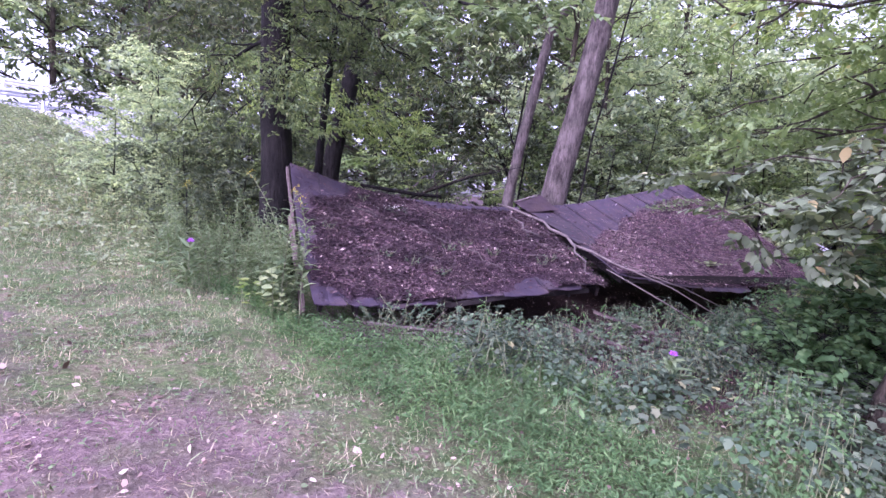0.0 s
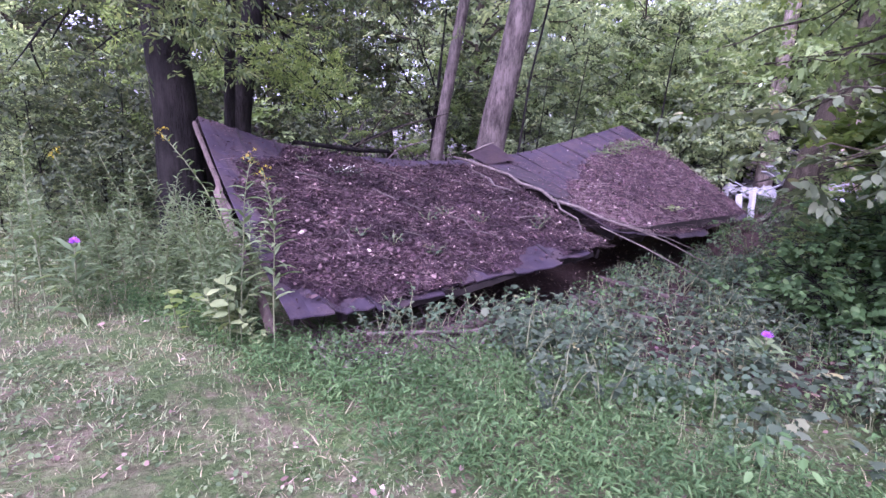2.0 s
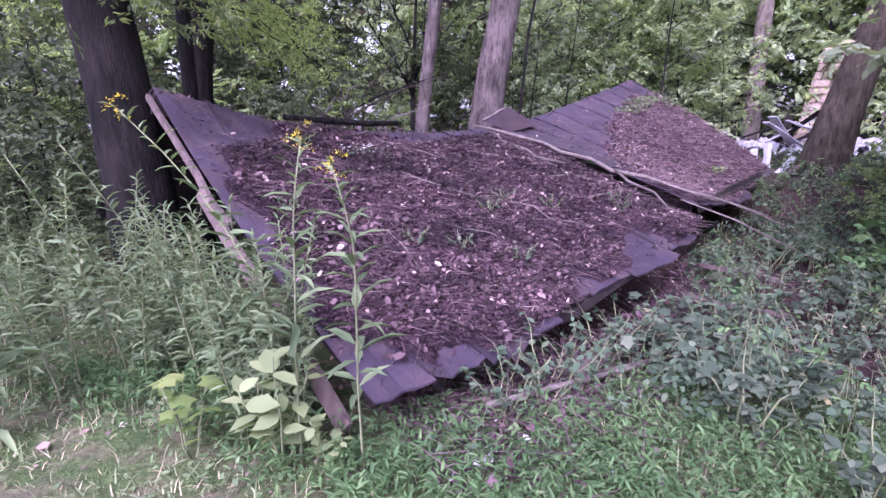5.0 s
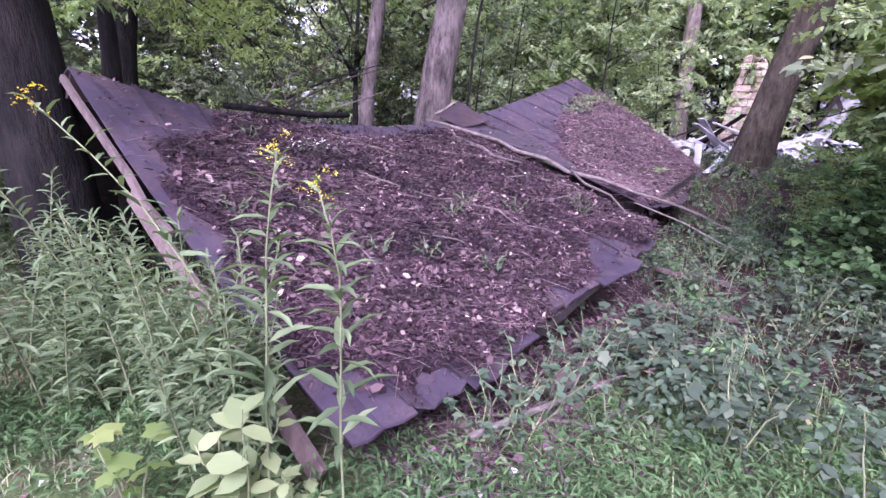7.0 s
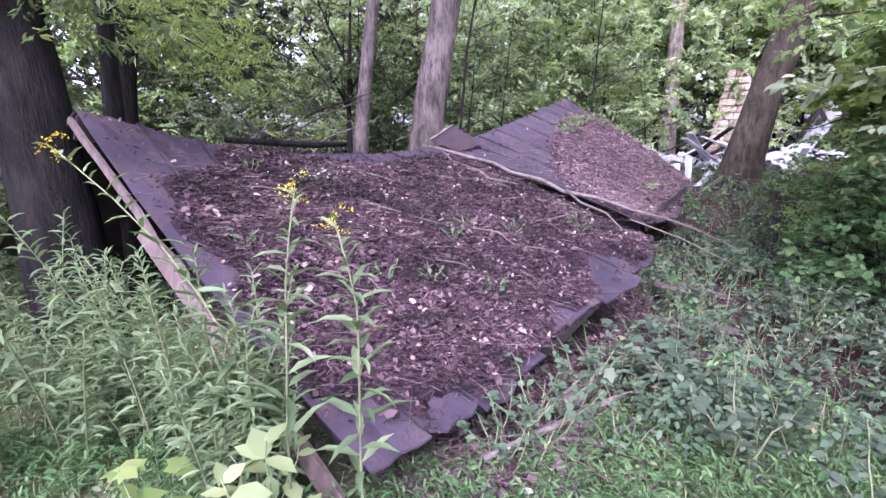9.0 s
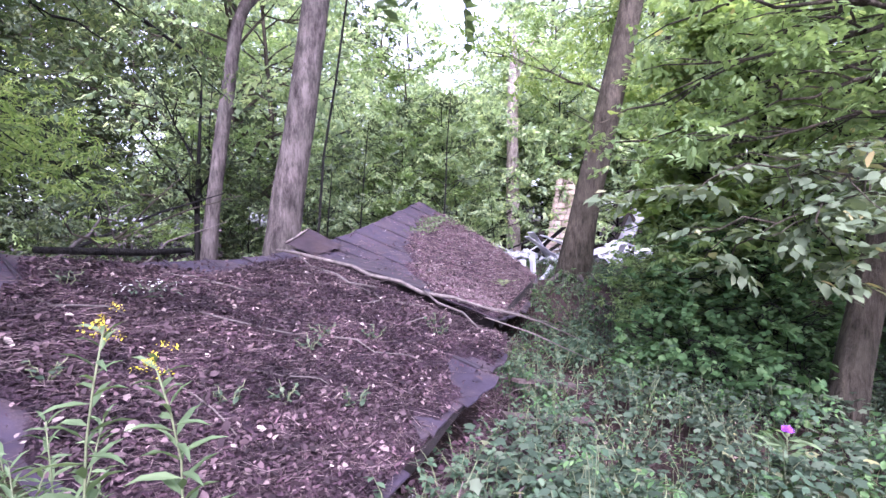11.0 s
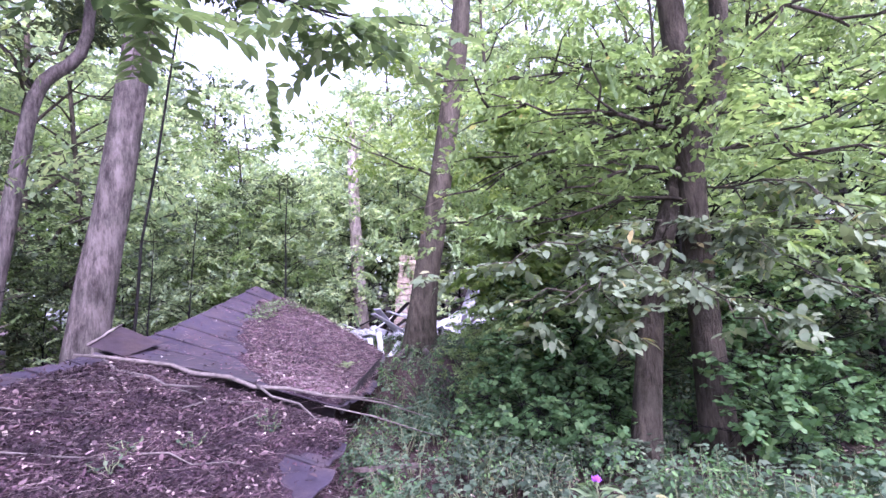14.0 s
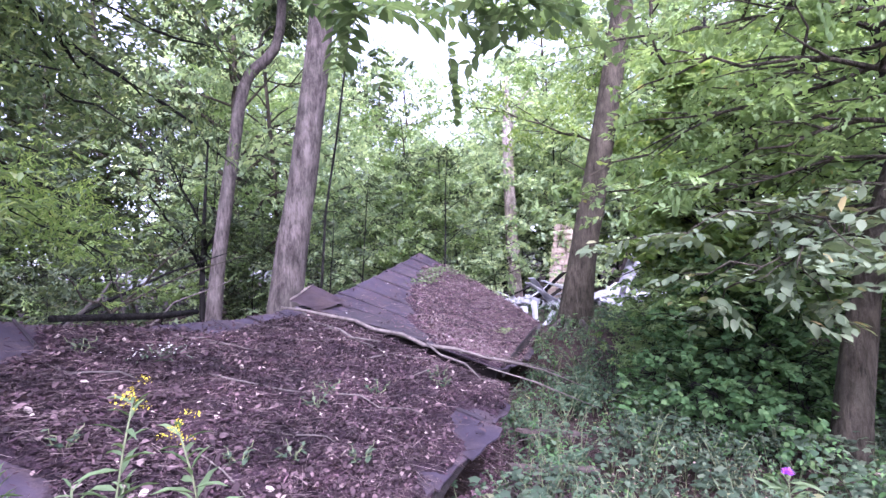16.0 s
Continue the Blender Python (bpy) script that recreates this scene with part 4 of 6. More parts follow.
# The leafy limbs high up are unseen, added as canopy to shade the woods.
standing_tree("large_tree", [(6.42, 8.5, gz(6.42, 8.5)), (6.62, 8.4, 1.6), (7.08, 8.12, 4.5), (7.75, 7.75, 9.5), (8.2, 7.5, 14.0)], [0.46, 0.335, 0.29, 0.25, 0.17], M_BARK_GREY,
              "tall leaning tree with grey-brown bark and peeling patches", [((7.6, 7.8, 8.5), (10.5, 6.8, 10.0), 0.1), ((7.7, 7.75, 9.0), (4.6, 9.5, 10.0), 0.1), ((7.8, 7.7, 10.0), (6.0, 5.0, 11.0), 0.09), ((7.9, 7.6, 10.5), (8.6, 11.5, 11.0), 0.09)], 10000, M_LEAF_SHADED, 13, 0.19)
standing_tree("slim_tree", [(5.65, 10.0, gz(5.65, 10.0)), (5.9, 9.9, 2.0), (6.3, 9.75, 4.6), (6.6, 9.6, 6.2), (7.3, 9.25, 7.4), (7.45, 9.15, 11.0)], [0.2, 0.15, 0.14, 0.125, 0.11, 0.08], M_BARK_GREY,
              "slim crooked tree with grey bark", [((6.7, 9.9, 6.2), (4.5, 9.0, 7.6), 0.05), ((7.2, 9.95, 7.3), (8.6, 10.6, 8.8), 0.05)], 2500, M_LEAF_SHADED, 14, 0.14)
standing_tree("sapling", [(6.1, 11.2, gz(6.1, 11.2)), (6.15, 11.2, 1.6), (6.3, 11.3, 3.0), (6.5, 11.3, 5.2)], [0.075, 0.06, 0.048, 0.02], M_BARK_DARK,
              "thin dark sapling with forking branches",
              [((6.2, 11.2, 1.9), (5.0, 11.0, 3.6), 0.06), ((6.2, 11.2, 2.2), (7.2, 11.6, 4.0), 0.055), ((6.3, 11.3, 2.9), (5.6, 11.8, 4.8), 0.045), ((6.2, 11.2, 2.0), (5.2, 10.8, 2.7), 0.04), ((6.25, 11.2, 2.5), (7.0, 10.9, 3.2), 0.04)], 1100, M_LEAF_SHADED, 15, 0.13)
standing_tree("ivy_tree", [(12.05, 4.65, gz(12.05, 4.65)), (12.2, 4.4, 1.6), (12.45, 3.85, 4.2), (12.8, 3.1, 8.0), (13.1, 2.5, 12.0)], [0.46, 0.33, 0.29, 0.25, 0.18], M_BARK_MID,
              "leaning brown tree with dead ivy, rooted in a mound",
              [((12.49, 3.81, 4.4), (11.2, 6.4, 5.6), 0.05), ((12.53, 3.74, 4.8), (14.2, 3.6, 4.4), 0.05), ((12.75, 3.32, 7.0), (11.0, 5.2, 7.6), 0.06), ((12.69, 3.43, 6.4), (14.6, 4.9, 6.4), 0.06)],
              6000, M_LEAF_BRIGHT, 16, 0.105)
standing_tree("twin_stemmed_tree", [(7.1, -1.35, gz(7.1, -1.35)), (7.1, -1.36, 1.5), (7.08, -1.42, 3.6), (7.05, -1.38, 6.5), (7.0, -1.3, 9.5)], [0.215, 0.155, 0.15, 0.14, 0.1], M_BARK_MID,
              "twin-stemmed brown tree half hidden by its low leafy branches",
              [((7.08, -1.4, 2.8), (6.20, 0.15, 2.50), 0.045), ((7.08, -1.4, 3.2), (5.40, 0.45, 3.40), 0.045), ((7.08, -1.4, 3.6), (7.4, 0.9, 3.2), 0.04), ((7.08, -1.4, 3.4), (8.6, -0.2, 2.6), 0.04),
               ((7.08, -1.4, 3.8), (6.60, 0.35, 4.10), 0.05), ((7.08, -1.4, 4.2), (5.90, -3.35, 3.60), 0.05), ((7.08, -1.4, 3.0), (6.40, -3.45, 2.30), 0.04), ((7.08, -1.4, 2.4), (6.2, 0.7, 2.20), 0.03),
               ((7.08, -1.4, 5.0), (5.60, 0.75, 5.20), 0.05), ((7.08, -1.4, 5.4), (7.20, 0.15, 5.40), 0.05), ((7.08, -1.4, 5.2), (5.60, -3.15, 5.00), 0.05), ((7.08, -1.4, 2.2), (7.40, 0.65, 1.40), 0.03), ((7.08, -1.4, 2.1), (6.6, -3.4, 1.6), 0.03), ((7.08, -1.4, 3.4), (6.4, 0.95, 2.8), 0.04), ((7.08, -1.4, 3.1), (6.9, 1.3, 2.5), 0.035), ((7.08, -1.4, 3.9), (5.9, 0.6, 3.9), 0.04), ((7.08, -1.4, 3.3), (5.9, -1.9, 3.0), 0.035),
               # five unseen limbs above the view, added to shade the weeds below
               ((7.05, -1.38, 5.9), (4.0, -0.7, 6.0), 0.06), ((7.05, -1.38, 5.7), (4.3, -2.6, 6.0), 0.06), ((7.05, -1.38, 6.2), (4.7, 0.5, 6.4), 0.06), ((7.05, -1.38, 6.3), (3.7, -1.8, 6.6), 0.06), ((7.05, -1.38, 6.4), (5.2, -4.0, 6.6), 0.06)],
              18500, M_LEAF_BROAD, 17, 0.08, LENS, 0.28)
standing_tree("twin_stemmed_tree", [(6.55, -0.55, gz(6.55, -0.55)), (6.8, -0.82, 1.2), (7.15, -1.2, 2.5), (7.35, -1.85, 3.9), (7.45, -2.15, 8.0)], [0.18, 0.125, 0.12, 0.11, 0.08], M_BARK_MID,
              "second brown stem with drooping sprays of broad grey-green leaves",
              [((7.0, -1.05, 2.0), (5.35, 0.0, 1.40), 0.022), ((7.05, -1.1, 2.2), (5.6, 0.35, 1.85), 0.022), ((7.0, -1.05, 1.95), (5.7, -0.35, 1.55), 0.018), ((6.9, -0.95, 1.6), (5.5, -1.45, 1.2), 0.016), ((7.2, -1.4, 2.6), (5.8, -2.55, 1.95), 0.022), ((7.15, -1.3, 2.3), (5.9, -2.2, 1.45), 0.02)],
              2300, M_LEAF_SPRAY, 18, 0.11, OVAL, 0.11)
standing_tree("young_maple", [(9.6, 1.3, gz(9.6, 1.3)), (9.65, 1.25, 1.4), (9.8, 1.1, 3.0), (9.9, 0.9, 5.6)], [0.07, 0.055, 0.045, 0.02], M_BARK_DARK,
              "young maple with layered yellow-green foliage",
              [((9.65, 1.25, 1.3), (8.6, 1.6, 1.7), 0.025), ((9.65, 1.25, 1.6), (8.3, 0.6, 1.9), 0.025), ((9.7, 1.2, 2.0), (10.4, 1.9, 2.5), 0.025), ((9.7, 1.2, 2.4), (8.5, 1.3, 2.9), 0.025), ((9.8, 1.1, 2.8), (9.0, 0.0, 3.2), 0.025), ((9.8, 1.1, 3.2), (9.2, 1.6, 3.8), 0.025), ((9.85, 1.0, 3.8), (8.7, 0.9, 4.4), 0.02), ((9.9, 0.9, 4.4), (9.9, 1.5, 5.0), 0.02)],
              8500, M_LEAF_BRIGHT, 20, 0.115, LOBED_SMALL, 0.24)
standing_tree("broken_snag", [(18.4, 10.1, gz(18.4, 10.1)), (18.5, 10.15, 3.5), (18.75, 10.2, 7.0), (18.85, 10.1, 9.6)], [0.3, 0.25, 0.22, 0.04], M_BARK_PALE,
              "pale dead tree with a splintered top", [((18.7, 10.2, 6.6), (19.3, 9.75, 8.6), 0.13)], 0, M_LEAF_SHADED, 19)

# ---- fallen wood ----


def stick(name, points, radii, mat, label, category="branch", sides=8, seed=1):
    gen = np.random.default_rng(seed)
    ob = tubes(name, [(points, radii)], mat, None, "", sides, 0.1, gen)
    return tagged(ob, label, category)


def on_left(u, v, lift):
    return left_at(np.array(u, float), np.array(v, float)) + np.array([0, 0, lift])


stick("fallen_branch", [(4.25, 5.0, 1.30), (4.5, 4.92, 1.24), (4.72, 4.72, 1.15), (4.98, 4.42, 1.05), (4.98, 4.1, 0.95), (5.14, 3.72, 0.87), (5.12, 3.35, 0.76), (5.3, 3.0, 0.70), (5.5, 2.72, 0.58), (5.85, 2.5, 0.46), (6.3, 2.4, 0.3), (6.8, 2.05, 0.0)],
      [0.014, 0.022, 0.026, 0.024, 0.027, 0.024, 0.025, 0.021, 0.016, 0.012, 0.009, 0.005], M_TWIG, "long bent grey branch fallen across the roof")
stick("fallen_branch", [(5.13, 3.32, 0.78), (5.0, 3.0, 0.68), (5.06, 2.7, 0.59), (4.92, 2.4, 0.48), (4.98, 2.15, 0.42)], [0.014, 0.014, 0.012, 0.009, 0.004], M_TWIG, "forked grey side branch on the roof", seed=2)
stick("fallen_branch", [(4.48, 4.86, 1.2), (4.38, 4.5, 1.09), (4.5, 4.15, 1.0), (4.42, 3.85, 0.93), (4.6, 3.55, 0.87)], [0.022, 0.022, 0.019, 0.016, 0.008], M_TWIG, "short crooked branch on the dead leaves", seed=3)
stick("fallen_branch", [(5.3, 2.95, 0.66), (5.75, 2.95, 0.56), (6.2, 2.75, 0.40), (6.7, 2.75, 0.26), (7.3, 2.5, 0.0)], [0.010, 0.012, 0.009, 0.007, 0.004], M_TWIG, "grey branch trailing off the eave", seed=4)
stick("fallen_branch", [(5.35, 2.6, 0.5), (5.7, 2.2, 0.3), (6.1, 2.1, 0.1), (6.5, 1.8, -0.15)], [0.008, 0.009, 0.007, 0.004], M_TWIG, "thin branch trailing off the eave", seed=5)
for k, (u0, v0, u1, v1) in enumerate(((0.46, 0.35, 0.62, 0.62), (0.75, 0.3, 0.9, 0.42), (0.2, 0.22, 0.34, 0.33), (0.62, 0.55, 0.7, 0.86), (0.3, 0.5, 0.26, 0.78), (0.8, 0.55, 0.95, 0.6), (0.14, 0.72, 0.3, 0.62), (0.86, 0.2, 0.97, 0.45), (0.7, 0.12, 0.86, 0.3), (0.88, 0.5, 0.99, 0.8), (0.55, 0.2, 0.7, 0.42), (0.4, 0.6, 0.5, 0.75), (0.8, 0.72, 0.98, 0.75), (0.9, 0.34, 0.84, 0.62), (0.5, 0.12, 0.6, 0.24), (0.24, 0.36, 0.38, 0.3), (0.93, 0.88, 0.99, 0.7))):
    f = np.linspace(0, 1, 6)
    g0 = np.random.default_rng(300 + k)
    q = left_at(u0 + (u1 - u0) * f, v0 + (v1 - v0) * f)
    q[:, 2] += 0.07
    q[1:-1] += g0.normal(0, 0.05, (4, 3)) * (1, 1, 0.2)
    stick("twig", q, [0.007, 0.008, 0.007, 0.006, 0.004, 0.003], M_TWIG, "thin grey twig lying on the roof litter", "twig", 5, 300 + k)
stick("ridge_log", [(1.7, 4.36, 1.46), (2.2, 4.6, 1.41), (2.7, 4.78, 1.37), (3.15, 4.95, 1.36)], [0.028, 0.034, 0.034, 0.03], M_BARK_DARK, "dark straight pole lying along the ridge", "log", seed=6)
stick("ground_stick", [(1.9, 0.95, 0.02), (2.5, 1.0, -0.05), (3.1, 1.05, -0.12), (3.7, 1.1, -0.2)], [0.016, 0.018, 0.016, 0.01], M_TWIG, "pale stick on the ground under the eave", seed=7)
stick("dead_limb", [(1.6, 8.4, 0.5), (3.0, 8.6, 1.3), (4.5, 9.0, 1.9), (6.0, 9.6, 2.3)], [0.04, 0.03, 0.022, 0.008], M_BARK_DARK, "dead limb leaning in the woods behind the roof", seed=8)

stick("hanging_vine", [(6.95, 8.05, 0.2), (7.15, 7.95, 1.6), (7.25, 7.85, 3.0), (7.5, 7.65, 4.6), (7.72, 7.5, 6.2), (8.0, 7.35, 8.0), (8.1, 7.4, 9.5)], [0.03, 0.028, 0.026, 0.024, 0.022, 0.02, 0.012], M_BARK_DARK, "dark woody vine climbing beside the leaning tree", "vine", 7, 61)
for k, (dx, dy, up) in enumerate(((1.1, -0.5, 1.1), (1.4, -0.3, 1.5), (1.7, -0.7, 1.0), (0.9, -0.2, 1.9), (1.3, 0.2, 0.8))):
    g0 = np.random.default_rng(620 + k)
    stick("dead_bough", bent((6.95, 8.2, gz(6.95, 8.2)), (6.95 + dx, 8.2 + dy, gz(6.95, 8.2) + up), 7, 0.25, g0, 0.03), np.linspace(0.035, 0.008, 7), M_BARK_DARK, "dead dark bough arching beside the tree's foot", "branch", 6, 630 + k)

for k, (a, b) in enumerate((((1.9, 7.4, 0.7), (4.9, 6.9, 2.1)), ((2.3, 6.7, 1.2), (3.6, 7.6, 2.0)), ((2.6, 7.6, 0.6), (3.9, 6.8, 2.3)), ((3.0, 8.2, 0.5), (5.2, 8.0, 1.7)), ((3.4, 7.2, 0.6), (2.4, 6.9, 1.9)), ((3.8, 8.6, 0.4), (3.3, 8.0, 2.2)))):
    g0 = np.random.default_rng(640 + k)
    stick("dead_brush", bent(a, b, 8, 0.1, g0, 0.05), np.linspace(0.028, 0.007, 8), M_TWIG if k % 2 else M_BARK_MID, "bare fallen branch in the brush behind the roof", "branch", 6, 650 + k)

# ---- road and rail ----


def build_road():
    c, along, back = Vector((-13.6, 22.6, 0)), Vector((0.86, 0.5, 0)), Vector((-0.5, 0.86, 0))
    z = 4.1
    bm = bmesh.new()
    rows = []
    for k in range(13):
        a = -34 + 46 * k / 12
        row = []
        for off, dz in ((-3.6, -1.6), (-3.1, -0.70), (0, 0.0), (3.1, 0.68), (3.6, 0.1)):
            p = c + along * a + back * off
            row.append(bm.verts.new((p.x, p.y, z + dz)))
        rows.append(row)
    for r, s in zip(rows, rows[1:]):
        for k in range(4):
            bm.faces.new((r[k], s[k], s[k + 1], r[k + 1]))
    tagged(part("road", bm, M_ASPHALT), "asphalt road on a bank, sun glare put into its pale colour", "road", "", "structure")
    for off, h, label in ((-2.9, 0.75, "pale galvanised guard rail with posts beside the road"), (2.9, 0.55, "far guard rail on the other side of the road")):
        r = root("guard_rail", *(c + back * off), label, "guard rail")
        r.location.z = z + 0.22 * off
        for hh in ((h, h * 0.45) if off < 0 else (h,)):
            bm = bmesh.new()
            prof = [(0.0, -0.15), (0.06, -0.10), (0.06, -0.04), (0.0, 0.0), (0.06, 0.04), (0.06, 0.10), (0.0, 0.15), (-0.02, 0.15), (-0.02, -0.15)]
            ends = [[bm.verts.new(along * a - back * d + Vector((0, 0, hh + e))) for d, e in prof] for a in (-30, 10)]
            for k in range(9):
                bm.faces.new((ends[0][k], ends[1][k], ends[1][(k + 1) % 9], ends[0][(k + 1) % 9]))
            bm.faces.new(ends[0][::-1])
            bm.faces.new(ends[1])
            part("beam", bm, M_RAIL, r)
        first = None
        for k in range(27):
            if first is None:
                bm = bmesh.new()
                bmesh.ops.create_cube(bm, size=1)
                bmesh.ops.scale(bm, vec=(0.13, 0.13, h + 0.45), verts=bm.verts)
                bmesh.ops.bevel(bm, geom=bm.edges[:], offset=0.012, segments=1, affect="EDGES")
                first = part("post", bm, M_RAIL, r)
                ob = first
            else:
                ob = new("post", first.data)
                ob.parent = r
            p = along * (-30 + 1.5 * k)
            ob.location = (p.x, p.y, (h - 0.25) / 2)


build_road()

# ---- rubble of the fallen house ----


def build_chimney():
    bx, by = 18.6, 7.9
    r = root("stone_chimney", bx, by, gz(bx, by, 0.0), "standing stump of a pale stone chimney", "chimney", "", "", 24)
    gen = np.random.default_rng(21)
    blocks = []
    for k in range(3):
        bm = bmesh.new()
        bmesh.ops.create_cube(bm, size=1)
        bmesh.ops.bevel(bm, geom=bm.edges[:], offset=0.09, segments=1, affect="EDGES")
        for v in bm.verts:
            v.co += Vector(gen.uniform(-0.05, 0.05, 3))
        me = bpy.data.meshes.new("stone")
        bm.to_mesh(me)
        bm.free()
        me.materials.append(M_BRICK)
        blocks.append(me)
    for c in range(13):
        w = 1.5 - 0.075 * c
        for side in range(4):
            x = -w / 2
            while x < w / 2 - 0.08:
                ln = gen.uniform(0.2, 0.6)
                ln = min(ln, w / 2 - x)
                ob = new("stone", blocks[int(gen.integers(0, 3))])
                ob.parent = r
                ob.matrix_basis = pose(0, 0, 0, 0, 0, 90 * side) @ pose(x + ln / 2, -w / 2 + 0.12 + gen.uniform(-0.02, 0.02), 0.06 + 0.225 * c, 0, 0, gen.uniform(-3, 3)) @ Matrix.Diagonal((ln - 0.02, 0.26, 0.205, 1))
                x += ln
    return r


build_chimney()
g = np.random.default_rng(23)
vine = root("vine", 18.6, 7.9, gz(18.6, 7.9, 0), "yellow-green vine climbing over the chimney stones", "vine")
a, hh = g.uniform(0, 6.28, 700), g.uniform(0.2, 3.1, 700)
rad = (1.5 - 0.33 * hh) * 0.62 + g.normal(0, 0.06, 700)
keep = np.sin(3 * a + 1.2 * hh) + g.normal(0, 0.3, 700) > 0.3
scatter("foliage", OVAL, np.stack([rad * np.cos(a), rad * np.sin(a), hh], -1)[keep], turns(g.uniform(0, 6.28, 700)[keep], g.normal(-0.4, 0.4, 700)[keep], g.normal(0, 0.4, 700)[keep]), g.uniform(0.12, 0.24, 700)[keep], M_LEAF_PALE, vine)
for k in range(4):
    f = np.linspace(0.0, 3.0, 7)
    b = 1.57 * k + 0.3 * np.sin(2 * f + k)
    q = (1.5 - 0.33 * f) * 0.6
    tubes("stem", [(np.stack([q * np.cos(b), q * np.sin(b), f], -1), np.linspace(0.02, 0.006, 7))], M_BARK_DARK, vine, "", 5, 0.0, g)


def crumple(name, x, y, z, sx, sy, sz, mat, label, seed, category="debris", group="rubble of the fallen house"):
    """A crumpled sheet, heaped and folded."""
    gen = np.random.default_rng(seed)
    bm = bmesh.new()
    bmesh.ops.create_grid(bm, x_segments=9, y_segments=7, size=0.5)
    for v in bm.verts:
        n = noise.fractal(Vector((v.co.x * 3, v.co.y * 3, seed)), 1, 2, 3)
        edge = 1 - max(abs(v.co.x), abs(v.co.y)) * 1.7
        v.co = Vector((v.co.x * sx + gen.normal(0, 0.03), v.co.y * sy + gen.normal(0, 0.03), sz * (0.5 * max(edge, 0) + 0.5 * n) + 0.1))
    bmesh.ops.solidify(bm, geom=bm.faces[:], thickness=0.03)
    ob = part(name, bm, mat)
    ob.matrix_basis = pose(x, y, z, 0, 0, gen.uniform(0, 180))
    return tagged(ob, label, category, group)


g = np.random.default_rng(31)
for k in range(24):
    t = g.uniform(0, 1)
    x, y = 15.6 + 3.6 * t + g.normal(0, 0.4), 8.4 - 5.6 * t + g.normal(0, 0.7)
    crumple("crumpled_sheet", x, y, gz(x, y, 0.08), g.uniform(0.8, 1.9), g.uniform(0.6, 1.2), g.uniform(0.3, 0.8), M_WHITE, "crumpled white sheeting in the rubble heap", 100 + k)
for k in range(24):
    t = g.uniform(0, 1)
    x, y = 15.0 + 4.2 * t + g.normal(0, 0.5), 8.6 - 5.8 * t + g.normal(0, 0.8)
    z = gz(x, y, -0.1)
    a, up = g.uniform(0, 6.28), g.uniform(0.0, 0.45)
    ln = g.uniform(0.8, 2.2)
    ob = plank("board", (x, y, z), (x + ln * math.cos(a) * math.cos(up), y + ln * math.sin(a) * math.cos(up), z + ln * math.sin(up) + 0.15), g.uniform(0.1, 0.22), 0.03, M_WHITE if k % 3 else M_WOOD_DARK, None)
    tagged(ob, "broken white board in the rubble heap" if k % 3 else "broken dark timber in the rubble heap", "board", "broken boards")
for dx, dy, lx, ly, h in ((0, 0, -0.12, 0.0, 0.62), (0.2, -0.14, -0.02, 0.02, 0.7), (0.5, -0.1, 0.3, -0.3, 0.35)):
    x, y = 12.35 + dx, 6.1 + dy
    z = gz(x, y, 0.15)
    tagged(plank("broken_post", (x, y, z), (x + lx, y + ly, z + h + 0.15), 0.13, 0.09, M_WHITE, None, "", rng, 0.5), "pale splintered post standing in the ground", "post", "splintered posts")
# leaning dark timbers of the fallen frame
for a, b, w in (((19.3, 6.6, 0.0), (19.7, 5.5, 2.5), 0.2), ((19.9, 5.0, 0.0), (19.5, 6.0, 2.2), 0.16), ((19.6, 6.4, 2.0), (19.7, 4.6, 2.3), 0.18)):
    tagged(plank("leaning_timber", a, b, w, 0.12, M_WOOD_DARK, None), "dark timber of the fallen house frame", "timber", "leaning timbers")
plank_ob = plank("tilted_panel", (19.4, 6.1, 0.6), (19.9, 5.2, 2.3), 0.9, 0.04, M_WHITE, None, "", rng, 0.4)
tagged(plank_ob, "pale wall panel tilted in the rubble", "panel")
# roots and bark at the foot of the leaning tree
for k in range(6):
    a = radians(150 + 40 * k)
    x, y = 12.05, 4.65
    e = (x + 0.9 * math.cos(a), y + 0.9 * math.sin(a))
    stick("exposed_root", [(x + 0.3 * math.cos(a), y + 0.3 * math.sin(a), gz(x, y, -0.18)), (x + 0.6 * math.cos(a), y + 0.6 * math.sin(a), gz(*e, -0.1)), (*e, gz(*e, 0.06))],
          [0.09, 0.07, 0.04], M_BARK_GREY, "exposed tree root on the mound", "root", 7, 50 + k)

